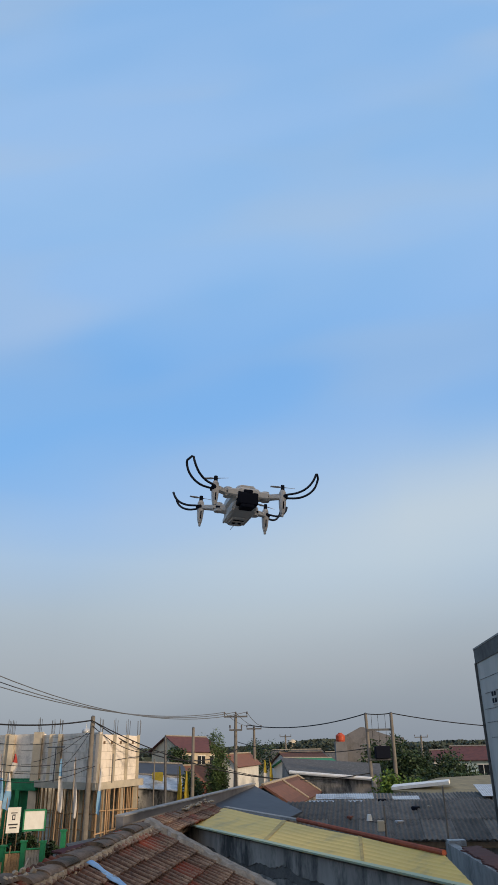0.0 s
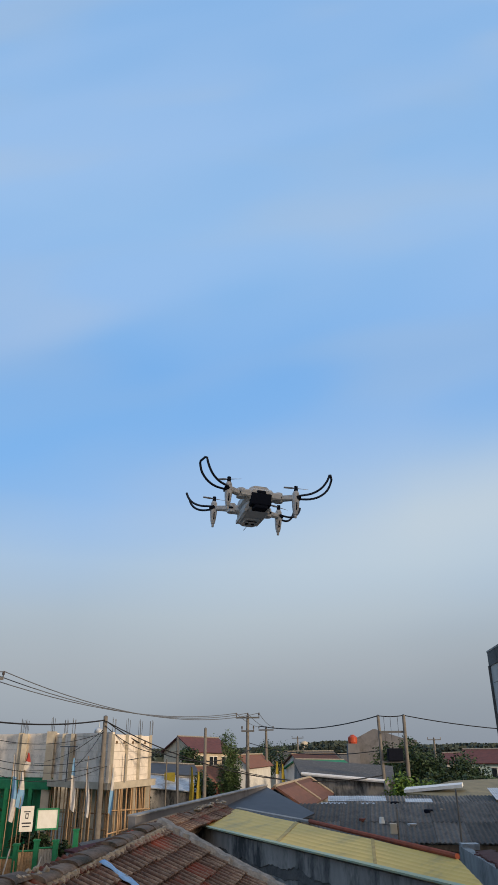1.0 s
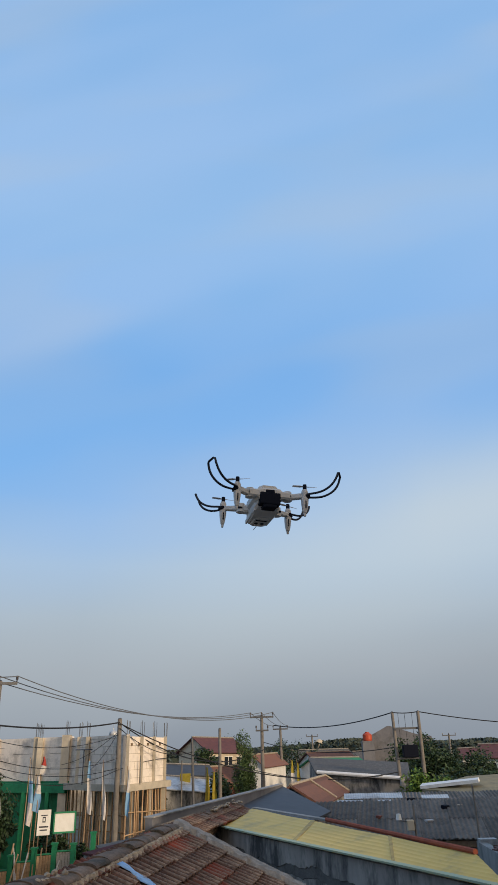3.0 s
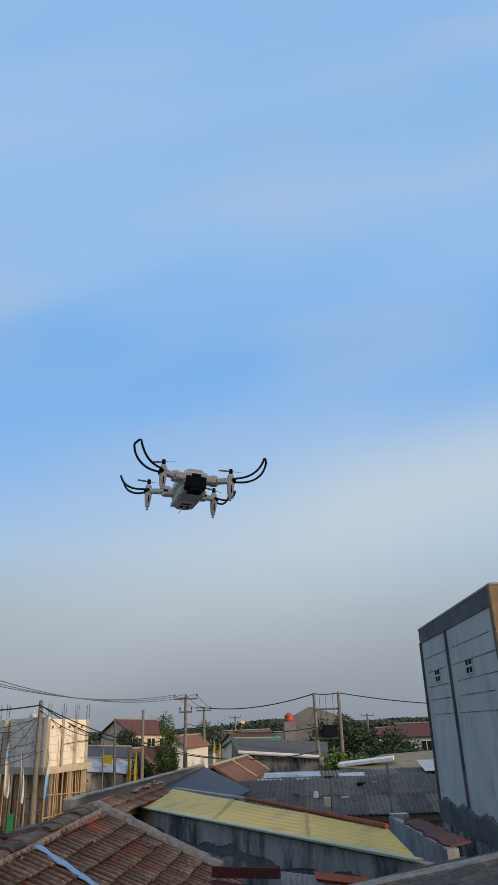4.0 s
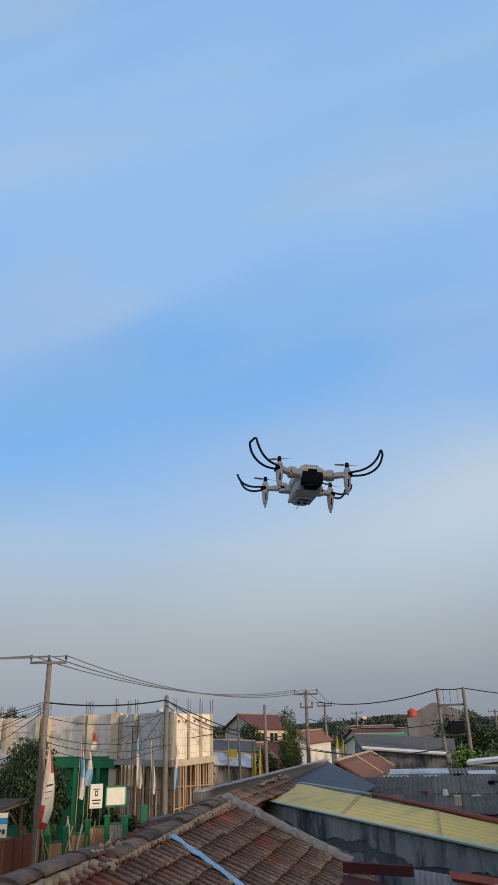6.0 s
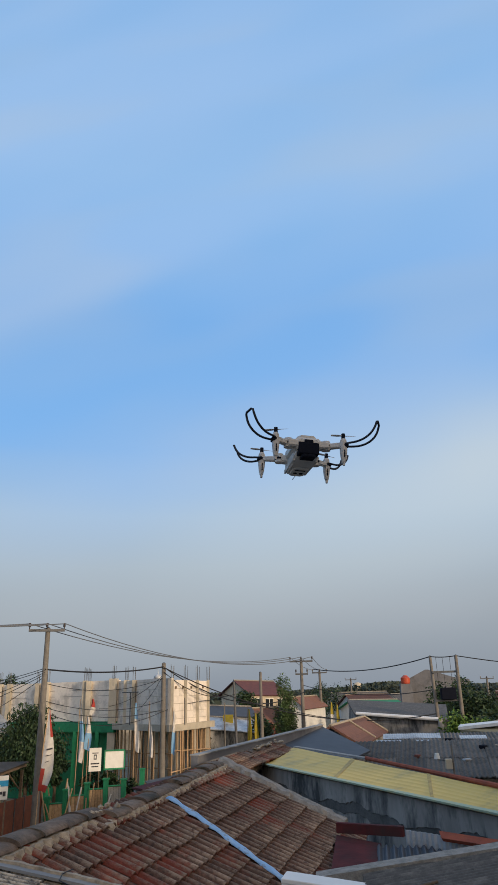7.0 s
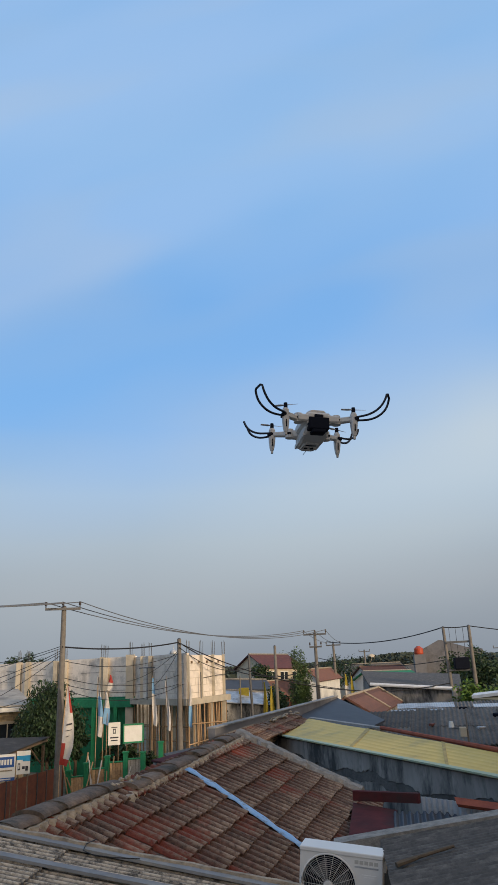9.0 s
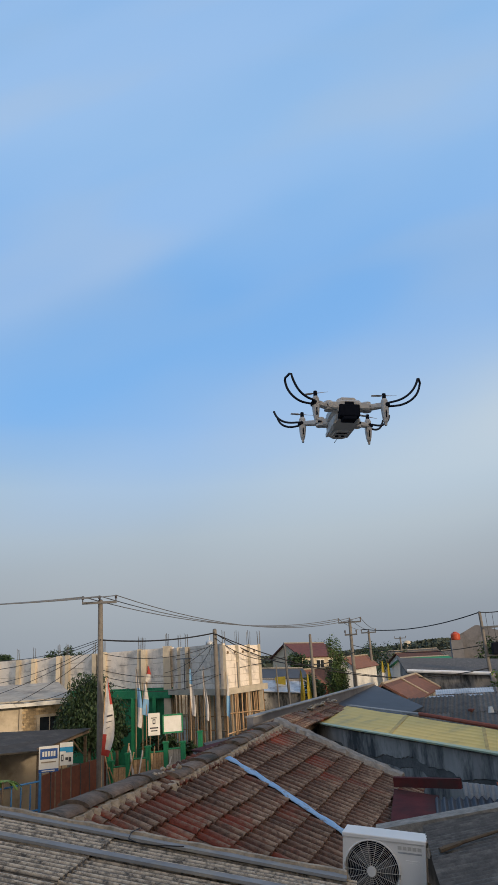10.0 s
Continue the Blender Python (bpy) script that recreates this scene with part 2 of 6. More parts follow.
M = {
    "ground": mat("ground", (0.16, 0.14, 0.11), (0.10, 0.09, 0.07), scale=0.6, stain=(0.06, 0.09, 0.035), stain_scale=0.15),
    "asphalt": mat("asphalt", (0.06, 0.06, 0.06), (0.045, 0.045, 0.047), scale=8),
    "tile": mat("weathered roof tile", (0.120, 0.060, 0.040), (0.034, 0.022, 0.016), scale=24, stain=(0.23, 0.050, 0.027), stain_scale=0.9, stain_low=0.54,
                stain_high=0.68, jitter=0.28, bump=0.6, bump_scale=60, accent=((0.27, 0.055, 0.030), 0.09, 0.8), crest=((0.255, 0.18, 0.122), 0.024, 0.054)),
    "tile_far": mat("red roof tile", (0.17, 0.075, 0.048), (0.10, 0.052, 0.038), scale=4, jitter=0.3, bump=0.4),
    "ridge": mat("mossy ridge tile", (0.20, 0.142, 0.10), (0.085, 0.062, 0.045), scale=9, jitter=0.3, bump=0.5, stain=(0.05, 0.045, 0.03), stain_scale=3),
    "mortar": mat("old mortar", (0.42, 0.35, 0.26), (0.19, 0.16, 0.12), scale=12, bump=0.8, bump_scale=25),
    "mortar_grey": mat("grey mortar", (0.31, 0.285, 0.25), (0.15, 0.14, 0.122), scale=10, bump=0.8, bump_scale=25),
    "asbestos": mat("weathered fibre cement sheet", (0.125, 0.114, 0.10), (0.07, 0.064, 0.057), scale=5, stain=(0.045, 0.042, 0.038), stain_scale=1.6,
                    stain_low=0.5, stain_high=0.68, jitter=0.32, bump=0.3),
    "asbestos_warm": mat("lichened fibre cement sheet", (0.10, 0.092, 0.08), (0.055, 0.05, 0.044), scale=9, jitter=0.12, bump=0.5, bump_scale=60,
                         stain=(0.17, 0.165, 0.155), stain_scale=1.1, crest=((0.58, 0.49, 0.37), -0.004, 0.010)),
    "strip_grey": mat("grey bitumen strip", (0.25, 0.255, 0.26), (0.16, 0.165, 0.17), scale=4, stain=(0.33, 0.31, 0.27), stain_scale=2.0, bump=0.3),
    "shed_roof": mat("dark brown old sheet", (0.05, 0.046, 0.041), (0.034, 0.031, 0.028), scale=5, bump=0.25, stain=(0.075, 0.068, 0.06), stain_scale=1.5),
    "sheet_dark": mat("dark roofing sheet", (0.105, 0.098, 0.09), (0.058, 0.055, 0.051), scale=14, stain=(0.15, 0.14, 0.125), stain_scale=5, bump=0.25, jitter=0.1),
    "sheet_blue": mat("dark grey painted sheet", (0.06, 0.068, 0.082), (0.045, 0.05, 0.06), scale=2, rough=0.6, bump=0.1),
    "sheet_white": mat("zinc sheet", (0.52, 0.55, 0.57), (0.33, 0.35, 0.37), scale=3, rough=0.45, metal=0.3, stain=(0.2, 0.19, 0.18), bump=0.1),
    "white_paint": mat("white painted metal", (0.78, 0.78, 0.76), (0.62, 0.62, 0.60), rough=0.5, scale=3, bump=0.05),
    "yellow": mat("yellow roofing sheet", (0.63, 0.455, 0.125), (0.53, 0.385, 0.108), rough=0.6, scale=1.6, stain=(0.36, 0.29, 0.12), stain_scale=0.8, stain_low=0.52,
                  stain_high=0.72, bump=0.1),
    "yellow_dirty": mat("dirt-stained yellow sheet", (0.30, 0.21, 0.06), (0.48, 0.35, 0.10), rough=0.6, scale=5, bump=0.1),
    "teal": mat("faded turquoise edge", (0.26, 0.36, 0.29), (0.36, 0.38, 0.22), scale=4, rough=0.5, bump=0.1),
    "redcap": mat("rust red ridge flashing", (0.30, 0.075, 0.035), (0.19, 0.05, 0.03), scale=4, bump=0.2),
    "maroon": mat("maroon painted metal", (0.105, 0.027, 0.028), (0.06, 0.02, 0.022), scale=4, rough=0.85, stain=(0.05, 0.03, 0.03), bump=0.15, spec=0.1),
    "wallgrey": mat("stained cement render", (0.31, 0.30, 0.28), (0.20, 0.194, 0.183), scale=2.5, stretch=(1, 1, 0.35), stain=(0.045, 0.05, 0.052), stain_scale=1.3,
                    stain_low=0.46, stain_high=0.6, bump=0.3),
    "bluewash": mat("pale blue-grey washed plaster", (0.48, 0.465, 0.43), (0.38, 0.37, 0.345), scale=1.8, stretch=(1, 1, 0.5), stain=(0.28, 0.272, 0.255),
                    stain_scale=0.9, stain_low=0.55, stain_high=0.75, bump=0.2),
    "concrete": mat("raw concrete", (0.34, 0.33, 0.31), (0.23, 0.225, 0.215), scale=3, stain=(0.15, 0.15, 0.14), stain_scale=0.8, bump=0.3),
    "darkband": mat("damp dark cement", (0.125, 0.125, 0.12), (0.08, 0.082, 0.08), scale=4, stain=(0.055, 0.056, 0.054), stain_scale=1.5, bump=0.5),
    "brownwall": mat("brown bare brick edge", (0.27, 0.17, 0.10), (0.17, 0.12, 0.08), scale=5, bump=0.4),
    "block": mat("aerated concrete block", (0.80, 0.73, 0.64), (0.70, 0.635, 0.555), scale=2, stain=(0.47, 0.43, 0.38), stain_scale=0.9, jitter=0.10, bump=0.15),
    "cream": mat("cream concrete column", (0.60, 0.53, 0.41), (0.50, 0.44, 0.34), scale=3, bump=0.2),
    "slab": mat("fresh concrete beam", (0.47, 0.42, 0.33), (0.34, 0.31, 0.25), scale=2, bump=0.2),
    "green": mat("green paint", (0.02, 0.22, 0.10), (0.015, 0.15, 0.07), rough=0.5, scale=4, bump=0.05),
    "bamboo": mat("bamboo and timber props", (0.42, 0.29, 0.17), (0.28, 0.18, 0.10), scale=8, jitter=0.35, bump=0.2),
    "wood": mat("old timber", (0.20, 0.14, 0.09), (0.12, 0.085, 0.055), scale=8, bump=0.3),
    "pole": mat("concrete utility pole", (0.20, 0.184, 0.163), (0.135, 0.124, 0.11), scale=4, bump=0.15),
    "steel": mat("dark galvanised steel", (0.13, 0.135, 0.14), (0.09, 0.09, 0.095), rough=0.5, metal=0.5, scale=10, bump=0.0),
    "insul": mat("brown glazed insulator", (0.05, 0.04, 0.04), rough=0.3, bump=0),
    "cable": mat("black cable", (0.02, 0.02, 0.022), rough=0.6, bump=0),
    "wire": mat("weathered aluminium wire", (0.13, 0.14, 0.155), rough=0.5, bump=0),
    "leaf": mat("leaves", (0.034, 0.062, 0.024), (0.018, 0.038, 0.016), scale=1.5, bump=0, island=0.5, rough=0.6),
    # slight distance haze mixed into the leaf colour: paler, less green
    "leaf_far": mat("haze-tinted far leaves", (0.05, 0.066, 0.05), (0.036, 0.05, 0.042), scale=0.3, bump=0, island=0.4, rough=0.8),
    "leaf_light": mat("light leaves", (0.12, 0.20, 0.04), (0.06, 0.12, 0.02), scale=1.5, bump=0, island=0.4, rough=0.6),
    "leaf_mid": mat("feathery green leaves", (0.075, 0.12, 0.04), (0.045, 0.08, 0.026), scale=1.5, bump=0, island=0.4, rough=0.6),
    "bark": mat("bark", (0.12, 0.09, 0.06), (0.07, 0.055, 0.04), scale=8, bump=0.4),
    "plaster_cream": mat("cream plaster", (0.55, 0.48, 0.36), (0.44, 0.38, 0.29), scale=2, bump=0.1, stain=(0.33, 0.28, 0.21), stain_scale=0.7),
    "plaster_white": mat("white plaster", (0.68, 0.67, 0.62), (0.56, 0.55, 0.51), scale=2, bump=0.1),
    "plaster_teal": mat("pale teal plaster", (0.45, 0.56, 0.54), (0.38, 0.48, 0.46), scale=2, bump=0.1),
    "stone": mat("sandstone cladding", (0.45, 0.34, 0.20), (0.28, 0.22, 0.14), scale=5, jitter=0.35, bump=0.4),
    "brickred": mat("dark red brick", (0.17, 0.06, 0.045), (0.11, 0.045, 0.035), scale=5, jitter=0.2, bump=0.3),
    "roof_maroon": mat("maroon roof", (0.14, 0.055, 0.05), (0.09, 0.04, 0.04), scale=3, bump=0.3),
    "glass": mat("dark window glass", (0.02, 0.025, 0.03), rough=0.1, spec=0.5, bump=0),
    "rust": mat("rusty red sheet gate", (0.20, 0.07, 0.04), (0.12, 0.05, 0.035), scale=4, rough=0.7, bump=0.15),
    "blue_metal": mat("blue painted steel", (0.03, 0.16, 0.36), (0.03, 0.11, 0.25), scale=5, rough=0.5, bump=0.05),
    "blue_strip": mat("light blue flashing", (0.19, 0.37, 0.62), (0.30, 0.46, 0.66), scale=9, rough=0.6, stain=(0.20, 0.19, 0.17), stain_scale=6, stain_low=0.56, stain_high=0.66, bump=0.2),
    "sign_white": mat("white sign face", (0.74, 0.74, 0.70), (0.64, 0.63, 0.58), scale=3, rough=0.5, bump=0),
    "sign_blue": mat("blue print", (0.03, 0.10, 0.32), rough=0.5, bump=0),
    "sign_sky": mat("light blue print", (0.03, 0.30, 0.55), rough=0.5, bump=0),
    "sign_dark": mat("dark print", (0.05, 0.05, 0.06), rough=0.5, bump=0),
    "cloth_white": mat("white cloth", (0.58, 0.56, 0.53), (0.42, 0.41, 0.40), scale=5, bump=0.1),
    "cloth_red": mat("red cloth", (0.38, 0.05, 0.04), (0.28, 0.04, 0.03), scale=5, bump=0.1),
    "cloth_blue": mat("light blue cloth", (0.20, 0.38, 0.58), (0.15, 0.30, 0.48), scale=5, bump=0.1),
    "cloth_yellow": mat("yellow cloth", (0.33, 0.26, 0.03), (0.22, 0.18, 0.025), scale=5, bump=0.1),
    "orange": mat("orange plastic tank", (0.45, 0.07, 0.03), rough=0.5, bump=0),
    "ac_white": mat("white enamel", (0.70, 0.69, 0.66), (0.64, 0.63, 0.60), scale=3, rough=0.4, bump=0.02, spec=0.5),
    "ac_grille": mat("light plastic grille", (0.50, 0.49, 0.45), rough=0.5, bump=0),
    "black": mat("black plastic", (0.008, 0.010, 0.018), rough=0.8, bump=0, spec=0.08),
    "guard": mat("blue-black plastic", (0.010, 0.014, 0.026), rough=0.55, bump=0, spec=0.3),
    "drone_grey": mat("light grey plastic", (0.52, 0.50, 0.47), (0.45, 0.435, 0.41), scale=20, rough=0.5, bump=0.02, spec=0.5),
    "drone_pod": mat("grey plastic", (0.50, 0.48, 0.455), (0.43, 0.415, 0.395), scale=20, rough=0.5, bump=0.02, spec=0.5),
    "concrete_dark": mat("dark bare cement wall", (0.17, 0.17, 0.18), (0.125, 0.125, 0.135), scale=1.5, stain=(0.085, 0.085, 0.085), stain_scale=0.5, bump=0.2),
    "sheet_pale": mat("pale weathered sheets", (0.46, 0.42, 0.35), (0.33, 0.30, 0.25), scale=2, stain=(0.22, 0.20, 0.17), stain_scale=0.9, bump=0.2, jitter=0.1),
    "moss": mat("dry mossy roof", (0.24, 0.21, 0.13), (0.15, 0.14, 0.09), scale=2, bump=0.3),
}


# ---- building blocks ----
def link(name, bm, material, smooth=False):
    me = bpy.data.meshes.new(name)
    bmesh.ops.recalc_face_normals(bm, faces=bm.faces[:])
    bm.to_mesh(me)
    bm.free()
    for p in me.polygons:
        p.use_smooth = smooth
    if smooth:
        me.set_sharp_from_angle(angle=radians(48))
    me.materials.append(M[material] if isinstance(material, str) else material)
    return new(name, me)


def part(name, bm, material, parent, label="", smooth=False):
    """One mesh under a thing or a part; its coordinates are the parent's."""
    ob = link(name, bm, material, smooth)
    ob.parent = parent
    if label:
        ob["label"] = label
    return ob


def piece(name, mesh, m, parent):
    """One of many alike pieces that share a mesh."""
    ob = new(name, mesh)
    ob.parent = parent
    ob.matrix_basis = m
    return ob


def thing(name, label, category, m=None, group="", kind=""):
    ob = new(name)
    ob.empty_display_size = 0.2
    ob.matrix_world = m or Matrix()
    return tagged(ob, label, category, group, kind)


def box(x0, y0, z0, x1, y1, z1, bevel=0.0, bm=None, m=None):
    bm = bm or bmesh.new()
    g = bmesh.ops.create_cube(bm, size=1.0)
    bmesh.ops.transform(bm, verts=g["verts"], matrix=Matrix.Translation(((x0 + x1) / 2, (y0 + y1) / 2, (z0 + z1) / 2)) @ Matrix.Diagonal((x1 - x0, y1 - y0, z1 - z0, 1)))
    if bevel:
        edges = list({e for v in g["verts"] for e in v.link_edges})
        r = bmesh.ops.bevel(bm, geom=edges, offset=bevel, segments=2, affect="EDGES", profile=0.5)
    elif m:
        bmesh.ops.transform(bm, verts=g["verts"], matrix=m)
    return bm


def rod(a, b, r0, r1=None, n=10, bm=None, caps=True):
    """A tapered round bar from a to b."""
    bm = bm or bmesh.new()
    a, b = Vector(a), Vector(b)
    r1 = r0 if r1 is None else r1
    q = (b - a).to_track_quat("Z", "Y").to_matrix().to_4x4()
    m = Matrix.Translation((a + b) / 2) @ q
    bmesh.ops.create_cone(bm, cap_ends=caps, segments=n, radius1=r0, radius2=r1, depth=(b - a).length, matrix=m)
    return bm


def tube(points, r, n=6, bm=None, closed=False):
    """A round tube along a list of points."""
    bm = bm or bmesh.new()
    pts = [Vector(p) for p in points]
    rings, count = [], len(pts)
    for i, p in enumerate(pts):
        if closed:
            d = pts[(i + 1) % count] - pts[i - 1]
        else:
            d = pts[min(i + 1, count - 1)] - pts[max(i - 1, 0)]
        d.normalize()
        side = d.cross(Vector((0, 0, 1)))
        if side.length < 0.05:
            side = d.cross(Vector((1, 0, 0)))
        side.normalize()
        up = side.cross(d)
        rings.append([bm.verts.new(p + r * (math.cos(k * math.tau / n) * side + math.sin(k * math.tau / n) * up)) for k in range(n)])
    for i in range(count if closed else count - 1):
        a, b = rings[i], rings[(i + 1) % count]
        for k in range(n):
            bm.faces.new((a[k], a[(k + 1) % n], b[(k + 1) % n], b[k]))
    if not closed:
        bm.faces.new(rings[0][::-1])
        bm.faces.new(rings[-1])
    return bm


def sag(a, b, drop, n=18):
    a, b = Vector(a), Vector(b)
    return [a.lerp(b, i / n) - Vector((0, 0, 4 * drop * (i / n) * (1 - i / n))) for i in range(n + 1)]


def slab_of(corners, thick, bm=None):
    """A flat slab whose upper face has these corners."""
    bm = bm or bmesh.new()
    c = [Vector(p) for p in corners]
    nrm = (c[1] - c[0]).cross(c[2] - c[0]).normalized()
    if nrm.z < 0:
        nrm = -nrm
    top = [bm.verts.new(p) for p in c]
    low = [bm.verts.new(p - nrm * thick) for p in c]
    bm.faces.new(top)
    bm.faces.new(low[::-1])
    for i in range(len(c)):
        j = (i + 1) % len(c)
        bm.faces.new((top[i], low[i], low[j], top[j]))
    return bm


def wavy(width, length, pitch, amp, thick=0.008, steps=6, bow=0.0, bm=None):
    """A corrugated sheet: waves across x (0 to width), running along y (0 to length)."""
    bm = bm or bmesh.new()
    cols = max(4, round(width / pitch * steps))
    rows = [0.0, 0.5, 1.0] if bow else [0.0, 1.0]
    grid = []
    for layer in (0.0, -thick):
        g = []
        for v in rows:
            g.append([bm.verts.new((width * i / cols, length * v, amp * math.sin(math.tau * width * i / cols / pitch) + layer - 4 * bow * v * (1 - v))) for i in range(cols + 1)])
        grid.append(g)
    for g in grid:
        for r in range(len(rows) - 1):
            for i in range(cols):
                bm.faces.new((g[r][i], g[r][i + 1], g[r + 1][i + 1], g[r + 1][i]))
    a, b = grid
    for r in (0, len(rows) - 1):
        for i in range(cols):
            bm.faces.new((a[r][i], b[r][i], b[r][i + 1], a[r][i + 1]))
    for r in range(len(rows) - 1):
        for i in (0, cols):
            bm.faces.new((a[r][i], a[r + 1][i], b[r + 1][i], b[r][i]))
    return bm


def axes_at(origin, xdir, ydir):
    """A pose with x along xdir, y as near to ydir as can be, and z over both."""
    x = Vector(xdir).normalized()
    z = x.cross(Vector(ydir)).normalized()
    y = z.cross(x)
    m = Matrix((x, y, z)).transposed().to_4x4()
    m.translation = origin
    return m


def sheet_roof(parent, origin, xdir, ydir, width, length, pitch, amp, material, cols, rows, rng, lift=0.012, name="roof_sheet", bow=0.0):
    """Overlapping corrugated sheets over a plane: x across the waves, y up the slope from the eave."""
    base = axes_at(origin, xdir, ydir)
    w, h = width / cols, length / rows
    me = None
    for r in range(rows):
        for c in range(cols):
            if me is None:
                ob = part(name, wavy(w + pitch * 0.5, h + 0.12, pitch, amp, bow=bow), material, parent, smooth=True)
                me = ob.data
            else:
                ob = piece(name, me, Matrix(), parent)
            ob.matrix_basis = base @ pose(c * w, r * h - 0.06, lift * (c % 2) + lift * 0.7 * r + rng.uniform(-0.004, 0.004), rng.uniform(-0.25, 0.25), 0, rng.uniform(-0.5, 0.5))


# ---- ground and street ----
bm = bmesh.new()
bmesh.ops.create_grid(bm, x_segments=2, y_segments=2, size=1500)
tagged(link("ground", bm, "ground"), "bare earth and scrub between the houses", "ground", kind="structure")
road = slab_of([(-17.5, 18, 0.02), (-13.6, 16.5, 0.02), (1.8, 62, 0.02), (-1.8, 63.5, 0.02)], 0.1)
tagged(link("road", road, "asphalt"), "narrow worn asphalt street", "road", kind="structure")


def shell(parent, x0, y0, x1, y1, z1, material, name="wall", z0=0.0):
    """Four walls as one closed body of a building."""
    return part(name, box(x0, y0, z0, x1, y1, z1), material, parent)


# ---- the tiled roof in front ----
RIDGE = Vector((-3.158, 6.02, 5.20))
ALONG = Vector((0.19, 0.9818, 0.027)).normalized()
RIGHT = Vector((0.9818, -0.19, 0.0))
TILT = math.atan(0.44)
DOWN = RIGHT * math.cos(TILT) + Vector((0, 0, -math.sin(TILT)))
UPWARD = ALONG.cross(DOWN).normalized()
if UPWARD.z < 0:
    UPWARD = -UPWARD
ROOF = Matrix((ALONG, DOWN, UPWARD)).transposed().to_4x4()   # x along the ridge, y down the slope
ROOF.translation = RIDGE

tile_house = thing("tiled_house", "single-storey house with a weathered red-brown tiled roof", "house")
U0, U1, ROW, TW = -0.35, 7.04, 0.335, 0.30
low = bmesh.new()
for s0, s1 in ((0.0, 2.5), (0.0, -2.5)):
    a, b = RIDGE + ALONG * U0, RIDGE + ALONG * U1
    d = RIGHT * s1 + Vector((0, 0, -abs(s1) * 0.44))
    up = Vector((0, 0, -0.09))
    slab_of([a + up, b + up, b + d + up, a + d + up], 0.04, low)
part("roof_deck", low, "wood", tile_house)
bm = bmesh.new()
for s in (2.05, -2.25):
    a, b = RIDGE + ALONG * (U0 + 0.3) + RIGHT * s, RIDGE + ALONG * (U1 - 0.15) + RIGHT * s
    slab_of([(a.x, a.y, 4.28), (b.x, b.y, 4.28), (b.x + 0.15, b.y, 4.28), (a.x + 0.15, a.y, 4.28)], 4.28, bm)
part("wall", bm, "wallgrey", tile_house)
a, b, c = RIDGE + ALONG * (U1 - 0.2), RIDGE + ALONG * (U1 - 0.2) + RIGHT * 2.15, RIDGE + ALONG * (U1 - 0.2) - RIGHT * 2.25
bm = bmesh.new()
v = [bm.verts.new(p) for p in ((c.x, c.y, 0), (b.x, b.y, 0), (b.x, b.y, 4.32), (a.x, a.y, 5.20), (c.x, c.y, 4.28))]
w = [bm.verts.new(q.co - ALONG * 0.12) for q in v]
bm.faces.new(v)
bm.faces.new(w[::-1])
for i in range(5):
    bm.faces.new((v[i], v[(i + 1) % 5], w[(i + 1) % 5], w[i]))
part("gable_wall", bm, "wallgrey", tile_house)


def roof_tile():
    """A concrete tile with two rolls, its lower end proud of the next row. x across, y down the slope."""
    bm = bmesh.new()
    half = [(0.0, 0.0), (0.014, 0.022), (0.036, 0.037), (0.066, 0.040), (0.094, 0.028), (0.120, 0.002), (0.136, -0.005)]
    prof = half + [(x + 0.15, z) for x, z in half] + [(0.303, 0.0)]
    rings = []
    for y, lift in ((-0.045, -0.012), (ROW, 0.020)):
        rings.append([bm.verts.new((x, y, z + lift)) for x, z in prof])
    front = [bm.verts.new((x, ROW - 0.006, -0.012 + z * 0.6)) for x, z in prof]
    for i in range(len(prof) - 1):
        bm.faces.new((rings[0][i], rings[0][i + 1], rings[1][i + 1], rings[1][i]))
        bm.faces.new((rings[1][i], rings[1][i + 1], front[i + 1], front[i]))
    return bm


rng = random.Random(4)
tile_mesh = None
for r in range(8):
    for c in range(int((U1 - U0) / TW)):
        m = ROOF @ pose(U1 - (c + 1) * TW + rng.uniform(-0.006, 0.006), 0.02 + r * ROW + rng.uniform(-0.012, 0.012), rng.uniform(-0.006, 0.008), rng.uniform(-1, 1), rng.uniform(-1, 1), rng.uniform(-0.9, 0.9))
        if tile_mesh is None:
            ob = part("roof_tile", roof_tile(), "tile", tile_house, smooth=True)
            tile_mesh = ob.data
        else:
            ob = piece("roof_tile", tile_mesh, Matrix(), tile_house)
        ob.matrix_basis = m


def ridge_cap(length=0.44, r=0.125):
    """A half-round cap with a wider collar at one end; x along."""
    bm = bmesh.new()
    rings = []
    for x, rr in ((0.0, r * 1.08), (0.035, r * 1.06), (0.06, r), (length, r * 0.95)):
        rings.append([bm.verts.new((x, -rr * math.cos(k * math.pi / 8) * 1.35, rr * math.sin(k * math.pi / 8) * 0.5)) for k in range(9)])
    for a, b in zip(rings, rings[1:]):
        for k in range(8):
            bm.faces.new((a[k], a[k + 1], b[k + 1], b[k]))
    for ring in (rings[0], rings[-1]):
        bm.faces.new(ring)
    return bm


